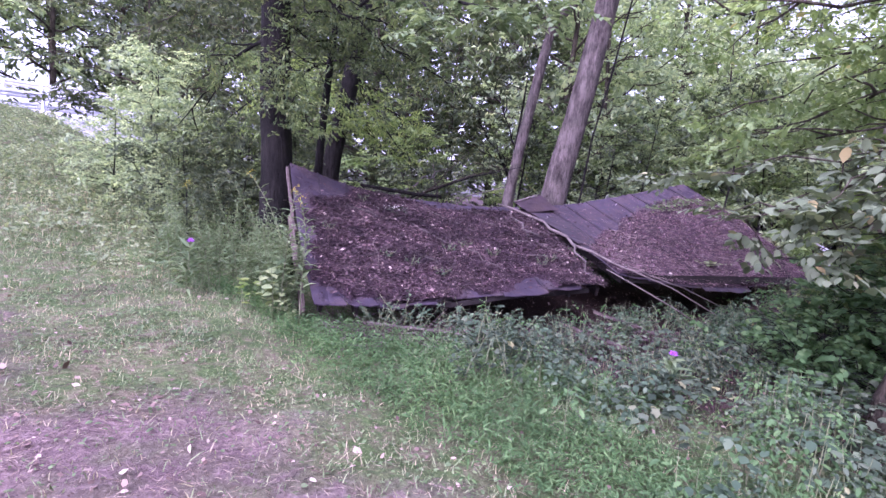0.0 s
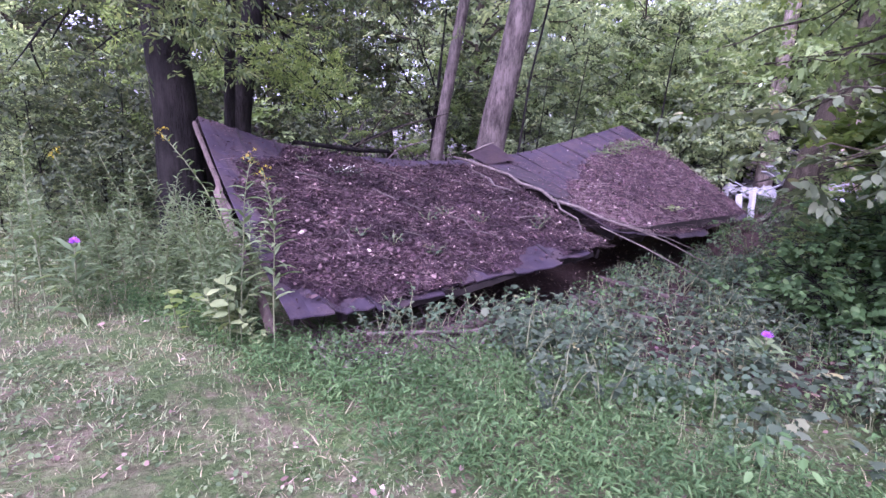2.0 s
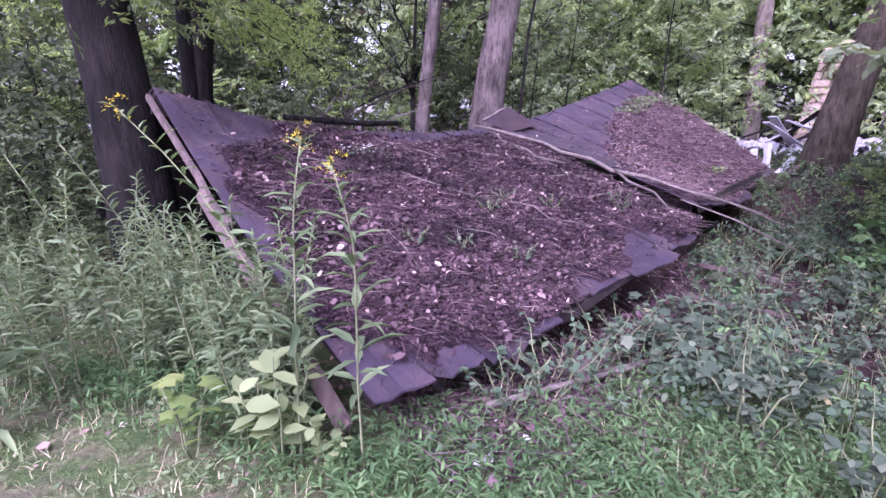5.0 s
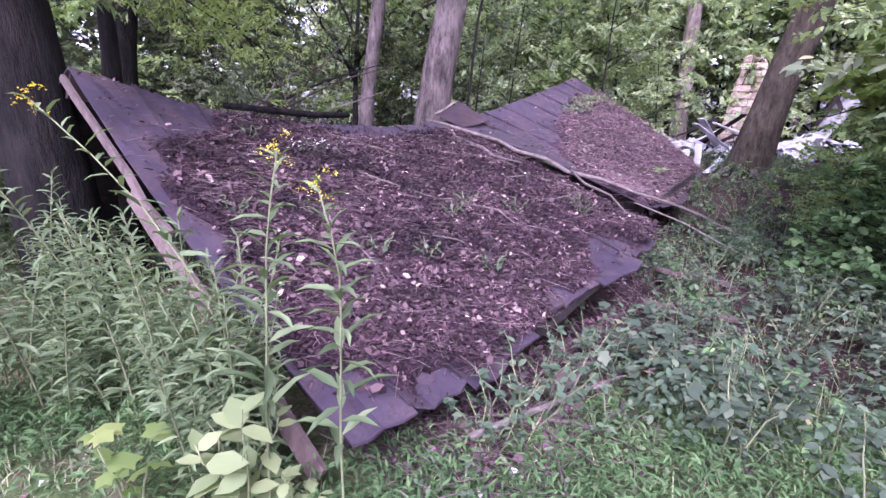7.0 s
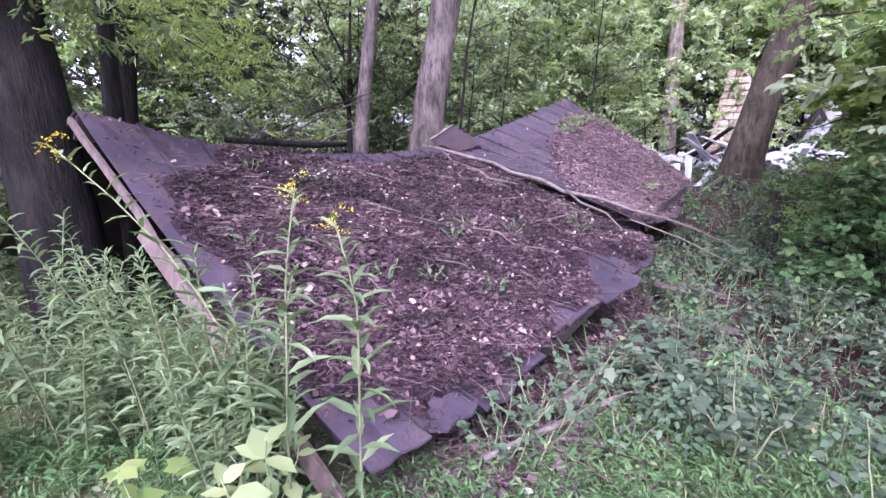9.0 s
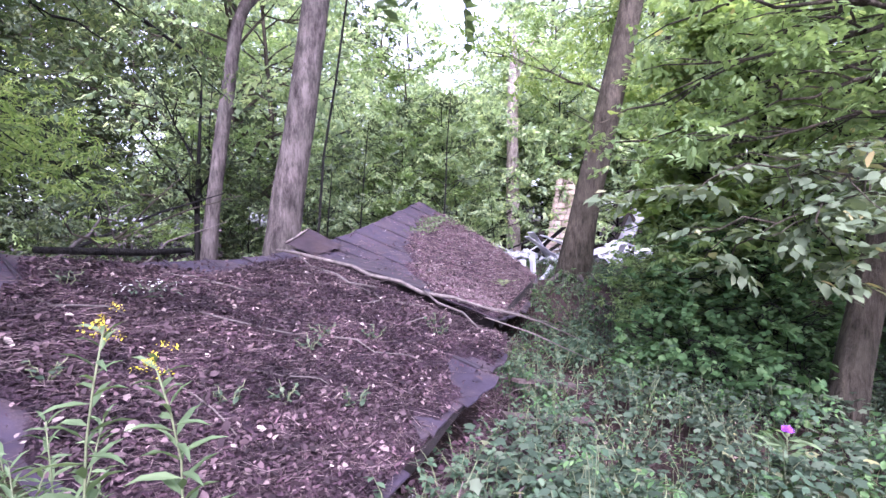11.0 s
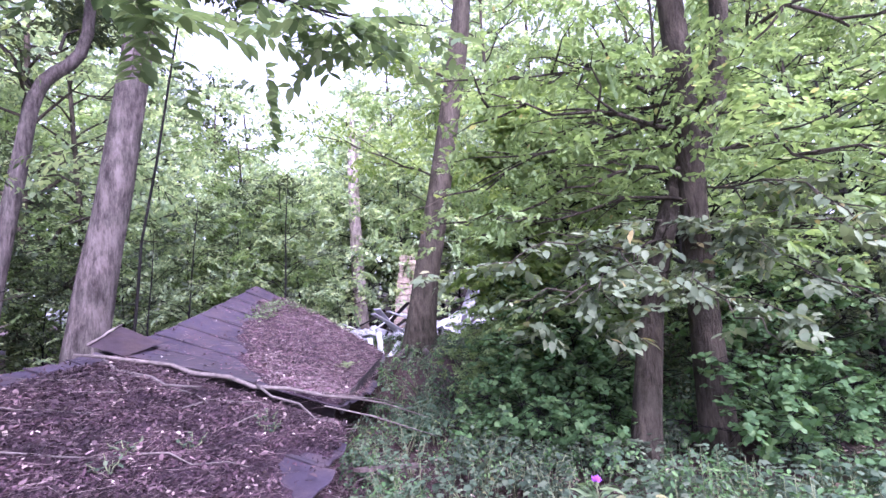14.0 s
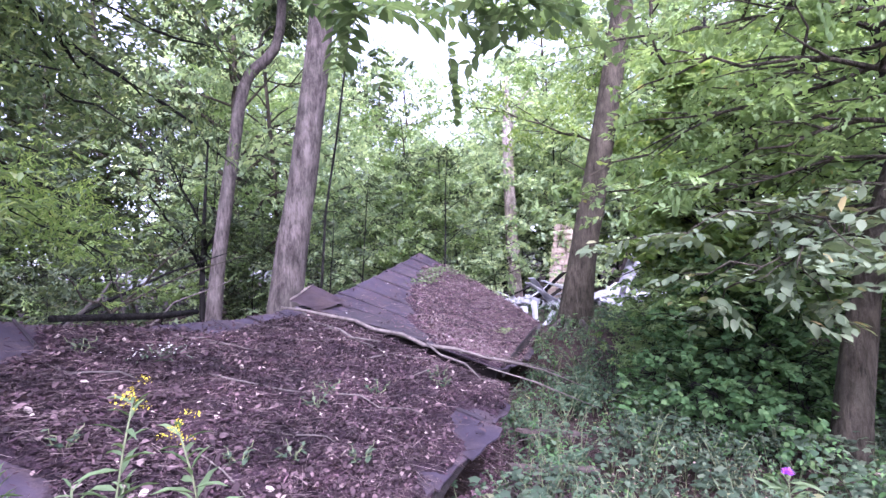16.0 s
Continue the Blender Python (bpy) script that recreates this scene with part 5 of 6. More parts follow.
# ---- herbs and weeds ----


def goldenrod(gen, height, flowers, name="goldenrod", leafs=62, way=None):
    r = root(name, 0, 0, 0, "tall goldenrod weed with narrow grey-green leaves" + (" and yellow flower tips" if flowers else ""), "weed", "tall weeds by the roof")
    lean = gen.uniform(-0.27, 0.27, 2) * height
    n = 8
    t = np.linspace(0, 1, n)
    pts = np.stack([lean[0] * t**1.6, lean[1] * t**1.6, height * t - 0.03], -1)
    if way is not None:
        pts = curve_at([(i / (len(way) - 1), *p) for i, p in enumerate(way)], t)
    tubes("stalk", [(pts, np.linspace(0.006, 0.0025, n))], M_STALK, r, "", 5, 0.0, gen)
    f = np.linspace(0.24, 1.0, leafs)
    p = np.stack([np.interp(f, t, pts[:, k]) for k in range(3)], -1)
    yaw = np.arange(leafs) * 2.4 + gen.uniform(-0.3, 0.3, leafs)
    scatter("foliage", LANCE, p, turns(yaw, gen.uniform(-0.35, 0.55, leafs) + 0.35 * f, gen.normal(0, 0.3, leafs)),
            np.stack([gen.uniform(0.11, 0.19, leafs) * (1.12 - 0.66 * f) * (1.25 if way is not None else 1.0)] * 3, -1) * np.array([1.15, 1, 1]), M_LEAF_GREY, r)
    if flowers:
        m = 110
        arm = gen.integers(0, 5, m)
        s = gen.uniform(0, 1, m)
        a = arm * 1.3 + 0.4
        q = pts[-1] + np.stack([np.cos(a) * 0.055 * s, np.sin(a) * 0.055 * s, 0.05 * s - 0.06 * s * s + 0.02 * arm - 0.04], -1) + gen.normal(0, 0.006, (m, 3))
        scatter("flower_plume", CHIP, q, turns(gen.uniform(0, 6.28, m), gen.uniform(-0.5, 1, m), gen.uniform(-1, 1, m)), gen.uniform(0.004, 0.009, m), M_YELLOW, r, "yellow flower plume")
    return r


g = np.random.default_rng(71)
rods = [goldenrod(g, 1.15, False), goldenrod(g, 1.35, False), goldenrod(g, 0.95, False), goldenrod(g, 1.3, True), goldenrod(g, 0.75, False, leafs=52)]
at = [(-0.35, 1.75), (0.3, 2.2), (-0.75, 2.3), (0.05, 1.9), (-1.2, 1.6)]
for ob, (x, y) in zip(rods, at):
    ob.matrix_basis = pose(x, y, gz(x, y, 0), 0, 0, g.uniform(0, 360))
count = 0
while count < 54:
    x, y = g.uniform(-1.3, 1.12), g.uniform(0.95, 4.6)
    rake = 0.42 + 0.30 * (3.86 - y) - 0.13
    if y < 2.1 and x < rake - 0.3 or x < -0.8 - 0.17 * (y - 2.2) or y < 3.9 and x > rake or x < -0.6 and y < 1.5 - 0.25 * x - 0.6 or y > 3.6 and x > -0.3:
        continue
    k = int(g.choice([0, 1, 2, 2, 4, 4, 0]))
    c = copy_thing(rods[k], pose(x, y, gz(x, y, 0), g.uniform(-7, 7), g.uniform(-7, 7), g.uniform(0, 360)))
    sc = g.uniform(0.7, 1.08)
    c.scale = (sc, sc, sc)
    count += 1
count = 0
while count < 50:
    y = g.uniform(1.2, 3.0)
    x = 0.42 + 0.31 * (3.86 - y) - 0.1 - abs(g.normal(0, 0.14 + 0.12 * max(0.0, y - 1.6)))
    k = int(g.choice([0, 1, 2, 2, 0]))
    c = copy_thing(rods[k], pose(x, y, gz(x, y, 0), g.uniform(-6, 6), g.uniform(-8, 8), g.uniform(0, 360)))
    sc = g.uniform(0.6, 0.95)
    c.scale = (sc, sc, sc)
    count += 1
for k in range(6):
    x, y = g.uniform(0.75, 1.2), g.uniform(1.1, 1.3)
    c = copy_thing(rods[(0, 2, 4, 1, 2)[k % 5]], pose(x, y, gz(x, y, 0), g.uniform(-5, 5), g.uniform(-6, 6), g.uniform(0, 360)))
    sc = g.uniform(0.6, 0.92)
    c.scale = (sc, sc, sc)
# the flowering stalks that stand clear of the rest
for x, y, way in ((1.04, 1.2, ((0, 0, -0.03), (-0.04, 0.06, 0.5), (-0.12, 0.16, 0.85), (-0.28, 0.28, 1.2), (-0.52, 0.46, 1.52))),
                  (1.0, 0.95, ((0, 0, -0.03), (0.02, 0.0, 0.45), (0.05, 0.0, 0.8), (0.07, -0.02, 1.1), (0.12, -0.03, 1.36))),
                  (1.22, 0.8, ((0, 0, -0.03), (0.0, 0.0, 0.4), (0.02, 0.0, 0.8), (0.02, -0.01, 1.05), (-0.03, -0.01, 1.3)))):
    goldenrod(g, 1.4, True, leafs=44, way=way).matrix_basis = pose(x, y, gz(x, y, 0))


def leafy_herb(name, gen, height, spread, leaves, size, shape, leafmat, label, category, group="", stems=3):
    """A low plant: thin stems that carry leaves held flat to the light."""
    r = root(name, 0, 0, 0, label, category, group)
    ps, wood = [], []
    for k in range(stems):
        a = 2 * math.pi * k / stems + gen.uniform(-0.4, 0.4)
        e = np.array([math.cos(a) * spread, math.sin(a) * spread, height * gen.uniform(0.75, 1.05)])
        pts = bent((0, 0, -0.03), e, 6, 0.1 * height, gen, 0.01)
        wood.append((pts, np.linspace(0.006, 0.002, 6)))
        m = leaves // stems
        f = gen.uniform(0.25, 1.0, m)
        ps.append(np.stack([np.interp(f, np.linspace(0, 1, 6), pts[:, c]) for c in range(3)], -1))
    for w in wood:
        tubes("stem", [w], M_STALK, r, "", 5, 0.0, gen)
    p = np.concatenate(ps)
    n = len(p)
    scatter("foliage", shape, p, turns(gen.uniform(0, 6.28, n), gen.normal(0.05, 0.3, n), gen.normal(0, 0.25, n)), size * gen.uniform(0.65, 1.25, n), leafmat, r)
    return r


g = np.random.default_rng(81)
pale = leafy_herb("pale_shrub", g, 0.56, 0.14, 44, 0.11, OVAL, M_LEAF_PALE, "small shrub with pale yellow-green rounded leaves", "shrub", "", 4)
pale.matrix_basis = pose(0.93, 0.98, gz(0.93, 0.98, 0), 0, 0, 200)
pale2 = copy_thing(pale, pose(1.12, 0.92, gz(1.12, 0.92, 0.06), 0, 0, 130))
pale2.scale = (0.6, 0.6, 0.6)
maple = leafy_herb("maple_seedling", g, 0.42, 0.12, 16, 0.10, LOBED, M_LEAF_BRIGHT, "maple seedling with lobed bright green leaves", "seedling")
maple.matrix_basis = pose(0.60, 1.22, gz(0.60, 1.22, 0))
bramble = leafy_herb("bramble_spray", g, 0.5, 0.30, 60, 0.056, OVAL, M_LEAF_BRAMBLE, "arching bramble spray with bluish-green oval leaves", "bramble", "bramble sprays at the eave", 5)
bramble.matrix_basis = pose(2.28, 0.95, gz(2.28, 0.95, 0))
for x, y, sc in ((2.0, 0.9, 0.75), (2.95, 1.2, 0.95), (3.15, 1.15, 0.8), (3.75, 1.3, 0.9), (4.5, 1.4, 1.0), (2.6, 0.7, 0.7), (3.4, 0.8, 0.95), (5.2, 1.5, 1.1), (4.1, 0.6, 0.9), (5.9, 1.9, 1.0), (1.65, 0.72, 0.5),
                 (6.6, 2.3, 1.1), (7.4, 2.6, 1.1), (8.3, 2.8, 1.2), (9.2, 3.3, 1.2), (4.9, 0.8, 1.0), (5.8, 0.9, 1.1), (6.8, 1.2, 1.2), (7.8, 1.6, 1.2), (10.3, 3.6, 1.0)):
    c = copy_thing(bramble, pose(x, y, gz(x, y, 0), 0, 0, g.uniform(0, 360)))
    c.scale = (sc, sc, sc)
for x, y, sc in ((2.02, 0.98, 0.8), (2.65, 1.1, 0.92)):
    c = copy_thing(bramble, pose(x, y, gz(x, y, 0), 0, 0, 50 * x))
    c.scale = (sc, sc, sc)
jewel = leafy_herb("jewelweed", g, 0.5, 0.2, 80, 0.06, OVAL, M_LEAF_BLUE, "soft broad-leaved herb with pale bluish-green leaves", "herb", "broad-leaved herbs", 4)
jewel.matrix_basis = pose(3.3, 0.35, gz(3.3, 0.35, 0))
for k in range(34):
    x, y = g.uniform(2.5, 6.2), g.uniform(-0.6, 1.5)
    if y > 0.75 + 0.25 * (x - 2):
        continue
    c = copy_thing(jewel, pose(x, y, gz(x, y, 0), 0, 0, g.uniform(0, 360)))
    sc = g.uniform(0.65, 1.15)
    c.scale = (sc, sc, sc)
for x, y, sc in ((4.3, 1.4, 0.9), (4.9, 1.55, 1.0), (5.35, 1.9, 1.0), (5.7, 2.2, 0.9), (3.1, 1.0, 0.8), (6.3, 2.5, 1.0)):
    c = copy_thing(bramble, pose(x, y, gz(x, y, 0), 0, 0, g.uniform(0, 360)))
    c.scale = (sc, sc, sc)
for k, u in enumerate((0.27, 0.35, 0.5, 0.64, 0.8, 0.98)):
    q = left_at(np.array(u), np.array(1.0))
    x, y = q[0] + 0.06, q[1] - 0.02 - 0.05 * (k % 3)
    c = copy_thing(bramble, pose(x, y, gz(x, y, 0), 0, 0, 77 * k))
    sc = (0.62, 0.85, 0.7, 0.95)[k % 4]
    c.scale = (sc, sc, sc)
for a, b in (((4.35, 1.75, -0.12), (5.1, 1.25, -0.3)), ((4.9, 1.95, 0.0), (5.7, 1.7, -0.2)), ((2.6, 1.15, -0.1), (3.5, 1.3, -0.1))):
    tagged(plank("fallen_board", a, b, 0.11, 0.03, M_WOOD, None), "broken weathered board under the eave", "board", "boards under the eave")
for k in range(16):
    x = g.uniform(2.4, 6.4)
    y = 0.95 + 0.3 * (x - 2) + g.uniform(-0.4, 0.15)
    a, ln = g.uniform(0, 6.28), g.uniform(0.35, 0.95)
    p = bent((x, y, gz(x, y, -0.05)), (x + ln * math.cos(a), y + ln * math.sin(a) * 0.5, gz(x, y, -0.1) + g.uniform(0, 0.16)), 6, 0.03, g, 0.03)
    stick("fallen_stick", p, np.linspace(0.014, 0.005, 6), M_TWIG, "grey stick fallen among the weeds under the eave", "stick", 6, 400 + k)
# seedlings that grow in the roof litter
roofling = leafy_herb("litter_seedling", g, 0.12, 0.11, 24, 0.048, OVAL, M_LEAF_BLUE, "small green seedling growing in the roof litter", "seedling", "seedlings in the roof litter", 4)
places = [(0.32, 0.66), (0.40, 0.72), (0.62, 0.60), (0.70, 0.70), (0.12, 0.5), (0.50, 0.83), (0.56, 0.62), (0.28, 0.16), (0.86, 0.78), (0.82, 0.82)]
for k, (u, v) in enumerate(places):
    q = left_at(np.array(u), np.array(v))
    m = pose(q[0], q[1], q[2] + 0.05, 0, 0, 70 * k)
    if k == 0:
        roofling.matrix_basis = m
    else:
        copy_thing(roofling, m)
for k, (u, v) in enumerate(((0.62, 0.26), (0.68, 0.24), (0.74, 0.22), (0.8, 0.2), (0.86, 0.22), (0.92, 0.3), (0.97, 0.4))):
    q = right_at(np.array(u), np.array(v))
    tuft = root("moss_tuft", q[0], q[1], q[2] + 0.04, "low greenish tuft of moss and weeds on the roof end", "moss", "tufts on the roof end")
    scatter("foliage", LENS, g.normal(0, 1, (150, 3)) * (0.2, 0.12, 0.03), turns(g.uniform(0, 6.28, 150), g.normal(0.3, 0.4, 150), g.normal(0, 0.4, 150)), g.uniform(0.03, 0.075, 150), M_LEAF_GREY, tuft)
dead_leaf = root("yellow_leaf_spray", 8.2, 4.12, 0.50, "fallen spray of yellowing leaves on the roof", "leaves")
scatter("foliage", OVAL, g.normal(0, 1, (26, 3)) * (0.14, 0.06, 0.015), turns(g.uniform(0, 6.28, 26), g.normal(0.1, 0.2, 26), g.normal(0, 0.2, 26)), g.uniform(0.06, 0.12, 26), M_LEAF_PALE, dead_leaf)
q = left_at(np.array(0.40), np.array(0.24))
wf = root("white_aster", q[0], q[1], q[2] + 0.05, "white-flowered weed growing in the roof litter", "weed")
n = 42
scatter("foliage", LANCE, g.normal(0, 1, (40, 3)) * (0.14, 0.08, 0.02) + (0, 0, 0.05), turns(g.uniform(0, 6.28, 40), g.normal(0.3, 0.3, 40), g.normal(0, 0.3, 40)), g.uniform(0.06, 0.12, 40), M_LEAF_BLUE, wf)
scatter("blossom", CHIP, g.normal(0, 1, (n, 3)) * (0.15, 0.08, 0.025) + (0, 0, 0.11), turns(g.uniform(0, 6.28, n), g.normal(0, 0.4, n), g.normal(0, 0.4, n)), g.uniform(0.012, 0.028, n), M_WHITEFL, wf, "white blossom")


def thistle(x, y, height, seed):
    gen = np.random.default_rng(seed)
    r = root("thistle", x, y, gz(x, y, 0), "thistle in flower with one purple head", "thistle", "thistles")
    pts = bent((0, 0, -0.03), (0.03, 0.02, height), 6, 0.0, gen, 0.012)
    tubes("stalk", [(pts, np.linspace(0.008, 0.004, 6))], M_STALK, r, "", 6, 0.0, gen)
    m = 44
    f = gen.uniform(0.1, 0.92, m)
    p = np.stack([np.interp(f, np.linspace(0, 1, 6), pts[:, c]) for c in range(3)], -1)
    scatter("foliage", LANCE, p, turns(gen.uniform(0, 6.28, m), gen.uniform(-0.2, 0.7, m), gen.normal(0, 0.3, m)), gen.uniform(0.16, 0.26, m), M_LEAF_GREY, r)
    m = 130
    th, ph = gen.uniform(0, 6.28, m), gen.uniform(0.2, 1.5, m)
    scatter("flower_head", BLADE, np.tile(pts[-1], (m, 1)), turns(th, ph, gen.uniform(0, 3, m)), np.stack([gen.uniform(0.1, 0.25, m), gen.uniform(0.035, 0.055, m), gen.uniform(0.03, 0.05, m)], -1), M_PURPLE, r, "purple flower head")
    bm = bmesh.new()
    bmesh.ops.create_uvsphere(bm, u_segments=10, v_segments=7, radius=0.019)
    for v in bm.verts:
        v.co = Vector((v.co.x, v.co.y, v.co.z * 1.1)) + Vector(pts[-1]) - Vector((0, 0, 0.008))
    part("bud", bm, M_STALK, r)


thistle(4.55, -0.33, 0.52, 1)
thistle(-0.15, 1.7, 0.62, 2)


# ---- ground cover ----
def eave_line(x):
    return np.interp(x, (1.3, 3.3, 4.6, 5.4, 7.1, 9.2, 11.6), (1.1, 1.55, 1.95, 2.5, 3.3, 4.3, 5.4))


def off_roof(x, y):
    """True where no roof lies over the ground."""
    k = eave_line(x)
    under = (y > k) & (y < 4.0 + 0.36 * x) & (x > 0.75 + 0.23 * (2.5 - y)) & (x < 11.5)
    return ~under


def hump(x, y):
    """Where the weeds stand in clumps (1) or leave the soil open (0)."""
    return np.clip(0.5 + 0.34 * np.sin(2.3 * x + 1.1 * np.sin(1.7 * y)) * np.sin(2.0 * y + 1) + 0.3 * np.sin(4.9 * x + 2) * np.sin(4.3 * y + 1 + x), 0, 1)


def undergrowth():
    gen = np.random.default_rng(91)
    r = root("undergrowth", 0, 0, 0, "dense bluish-green undergrowth of low broad-leaved weeds", "undergrowth", "", "stuff")
    n = 13500
    x, y = gen.uniform(0.6, 15, n), gen.uniform(-6.5, 13, n)
    far = (x - 0.4) * 0.75 + (y + 0.9) * 0.62
    dens = smooth(2.1, 3.1, far + 0.6 * smooth(-0.3, -1.8, y)) * smooth(1.3, 2.4, x + 0.25 * y + 0.3)
    near = np.hypot(x - 0.7, y + 0.7)
    k = hump(x, y)
    ok = (gen.uniform(0, 1, n) < dens * np.where(near > 9, 0.55, 1)) & off_roof(x, y) & (k + gen.normal(0, 0.1, n) > 0.42) & (gen.uniform(0, 1, n) > 0.85 * smooth(-0.75, -0.35, y - eave_line(x)) * smooth(1.4, 2.0, x) * smooth(6.2, 5.0, x)) & (gen.uniform(0, 1, n) > 0.75 * np.exp(-((x - 5.9) / 1.1) ** 2 - ((y - 0.3) / 1.0) ** 2))
    x, y, near, k = x[ok], y[ok], near[ok], k[ok]
    h = gen.uniform(0.5, 1.0, len(x)) * (0.12 + 0.62 * k**1.3)
    sort = (np.floor(2.0 + 1.5 * np.sin(1.9 * x + 2.1 * np.sin(1.3 * y)) * np.sin(1.6 * y + 0.9 * x) + gen.normal(0, 0.75, len(x))) % 4).astype(int)
    for name, shape, sel, mat, size, t, per in (("broad_leaves", LOBED_SMALL, sort == 0, M_LEAF_BRAMBLE, 0.062, 6, 3), ("oval_leaves", OVAL, sort == 1, M_LEAF_BRAMBLE, 0.05, 5, 5),
                                                ("lush_leaves", LENS, sort == 2, M_LEAF_LUSH, 0.05, 5, 5), ("small_leaves", LENS, sort == 3, M_LEAF_BLUE, 0.04, 6, 7)):
        # each stem carries arching sprays with leaves to both sides and one at the tip
        X, Y, H = x[sel], y[sel], h[sel]
        px, py, ph = np.repeat(X, t), np.repeat(Y, t), np.repeat(H, t)
        c = len(px)
        a, tilt = gen.uniform(0, 6.28, c), gen.normal(-0.12, 0.3, c)
        big = size * gen.uniform(0.55, 1.35, c) * np.where(np.hypot(px, py) > 7, 1.3, 1.0)
        hub = np.stack([px, py, ground_z(px, py) + ph * (1 - gen.beta(1.1, 2.4, c) * 0.75)], -1)
        axes = turns(a, tilt, gen.normal(0, 0.3, c))
        i = np.repeat(np.arange(c), per)
        f = np.tile(np.arange(1, per + 1) / per, c)
        side = np.tile(np.where(np.arange(per) == per - 1, 0.0, np.where(np.arange(per) % 2, 1.0, -1.0)), c)
        reach = big[i] * (0.55 * per + 0.4)
        local = np.stack([np.zeros(len(i)), f * reach, -0.35 * f**2 * reach], -1)
        scatter(name, shape, hub[i] + np.einsum("nij,nj->ni", axes[i], local),
                turns(a[i] - side * gen.uniform(0.7, 1.25, len(i)), tilt[i] - 0.4 * f + gen.normal(0, 0.2, len(i)), gen.normal(0, 0.28, len(i))), big[i] * gen.uniform(0.8, 1.15, len(i)), mat, r)
        scatter("stems", STICK, np.stack([X, Y, ground_z(X, Y) - 0.02], -1), turns(gen.uniform(0, 6.28, len(X)), 1.57 + gen.normal(0, 0.2, len(X)), gen.uniform(0, 3, len(X))),
                np.stack([np.full(len(X), 0.3), H + 0.03, np.full(len(X), 0.3)], -1), M_STALK, r)
    n = 900
    x, y = gen.uniform(1.5, 6.5, n), gen.uniform(-1.2, 2.0, n)
    ok = off_roof(x, y) & (gen.uniform(0, 1, n) < smooth(1.4, 2.2, (x - 0.4) * 0.75 + (y + 0.9) * 0.62) * (1.1 - hump(x, y)))
    x, y = x[ok], y[ok]
    c = len(x)
    scatter("dead_stalks", STICK, np.stack([x, y, ground_z(x, y) - 0.01], -1), turns(gen.uniform(0, 6.28, c), gen.uniform(0.0, 0.5, c), gen.uniform(0, 3, c)),
            np.stack([gen.uniform(0.12, 0.3, c), gen.uniform(0.15, 0.5, c), gen.uniform(0.12, 0.3, c)], -1), M_STRAW, r)
    n = 420
    x, y = gen.uniform(3.0, 7.0, n), gen.uniform(-1.8, 1.4, n)
    w = (x - 0.4) * 0.75 + (y + 0.9) * 0.62
    ok = (gen.uniform(0, 1, n) < smooth(2.3, 2.9, w)) & off_roof(x, y) & (np.sin(3.1 * x) * np.sin(2.7 * y + 2) + gen.normal(0, 0.3, n) > 0)
    x, y = x[ok], y[ok]
    m = 6
    px, py = np.repeat(x, m), np.repeat(y, m)
    c = len(px)
    a, lift = gen.uniform(0, 6.28, c), np.repeat(gen.uniform(0.18, 0.42, len(x)), m)
    p = np.stack([px + 0.09 * np.cos(a), py + 0.09 * np.sin(a), ground_z(px, py) + lift * gen.uniform(0.75, 1.1, c)], -1)
    scatter("lobed_leaves", LOBED, p, turns(a - 1.57, gen.normal(-0.15, 0.25, c), gen.normal(0, 0.2, c)), gen.uniform(0.05, 0.10, c), M_LEAF_BLUE, r)
    return r


undergrowth()


def grass():
    gen = np.random.default_rng(92)
    r = root("grass", 0, 0, 0, "rough verge grass mixed with clover and dry blades", "grass", "", "stuff")
    n = 240000
    x = gen.uniform(-6, 6.2, n)
    y = gen.uniform(-3.6, 9, n)
    near = np.hypot(x - 0.8, y + 0.6)
    patch = 0.55 + 0.45 * np.sin(3.3 * x + 0.7 * np.sin(2.3 * y)) * np.sin(2.9 * y + 0.5)
    dens = grassy(x, y) * np.clip(3.2 / (near + 0.4), 0.10, 1) * (0.35 + 0.65 * patch) * (1 - 0.7 * smooth(1.0, 1.6, (x - 0.4) * 0.75 + (y + 0.9) * 0.62 - 0.4 * smooth(1.6, 0.2, x)))
    ok = (gen.uniform(0, 1, n) < dens) & off_roof(x, y)
    x, y, near = x[ok], y[ok], near[ok]
    c = len(x)
    tall = 0.042 + 0.09 * smooth(0.8, 2.6, (x - 0.4) * 0.75 + (y + 0.9) * 0.62) + 0.05 * smooth(3, 7, near)
    ln = tall * gen.gamma(5, 0.2, c)
    scatter("blades", BLADE, np.stack([x, y, ground_z(x, y) - 0.008], -1), turns(gen.uniform(0, 6.28, c), gen.normal(0.85, 0.35, c), gen.normal(0, 0.4, c)),
            np.stack([gen.uniform(0.08, 0.17, c) * (1 + 0.12 * near), ln, ln], -1), M_GRASS, r)
    n = 46000
    x, y = gen.uniform(-4, 5.5, n), gen.uniform(-3.2, 5, n)
    near = np.hypot(x - 0.8, y + 0.6)
    ok = (gen.uniform(0, 1, n) < grassy(x, y) * np.clip(3.0 / (near + 0.4), 0.15, 1) * (0.4 + 0.6 * np.sin(2.2 * x + 2) * np.sin(2.6 * y + 1) > gen.uniform(0, 0.6, n))) & off_roof(x, y)
    x, y = x[ok], y[ok]
    c = len(x)
    lift = 0.02 + 0.07 * smooth(1.0, 2.6, (x - 0.4) * 0.75 + (y + 0.9) * 0.62)
    scatter("clover", OVAL, np.stack([x, y, ground_z(x, y) + lift * gen.uniform(0.3, 1.4, c)], -1), turns(gen.uniform(0, 6.28, c), gen.normal(0.1, 0.3, c), gen.normal(0, 0.3, c)), gen.uniform(0.014, 0.04, c), M_LEAF_GREY, r)
    return r


grass()


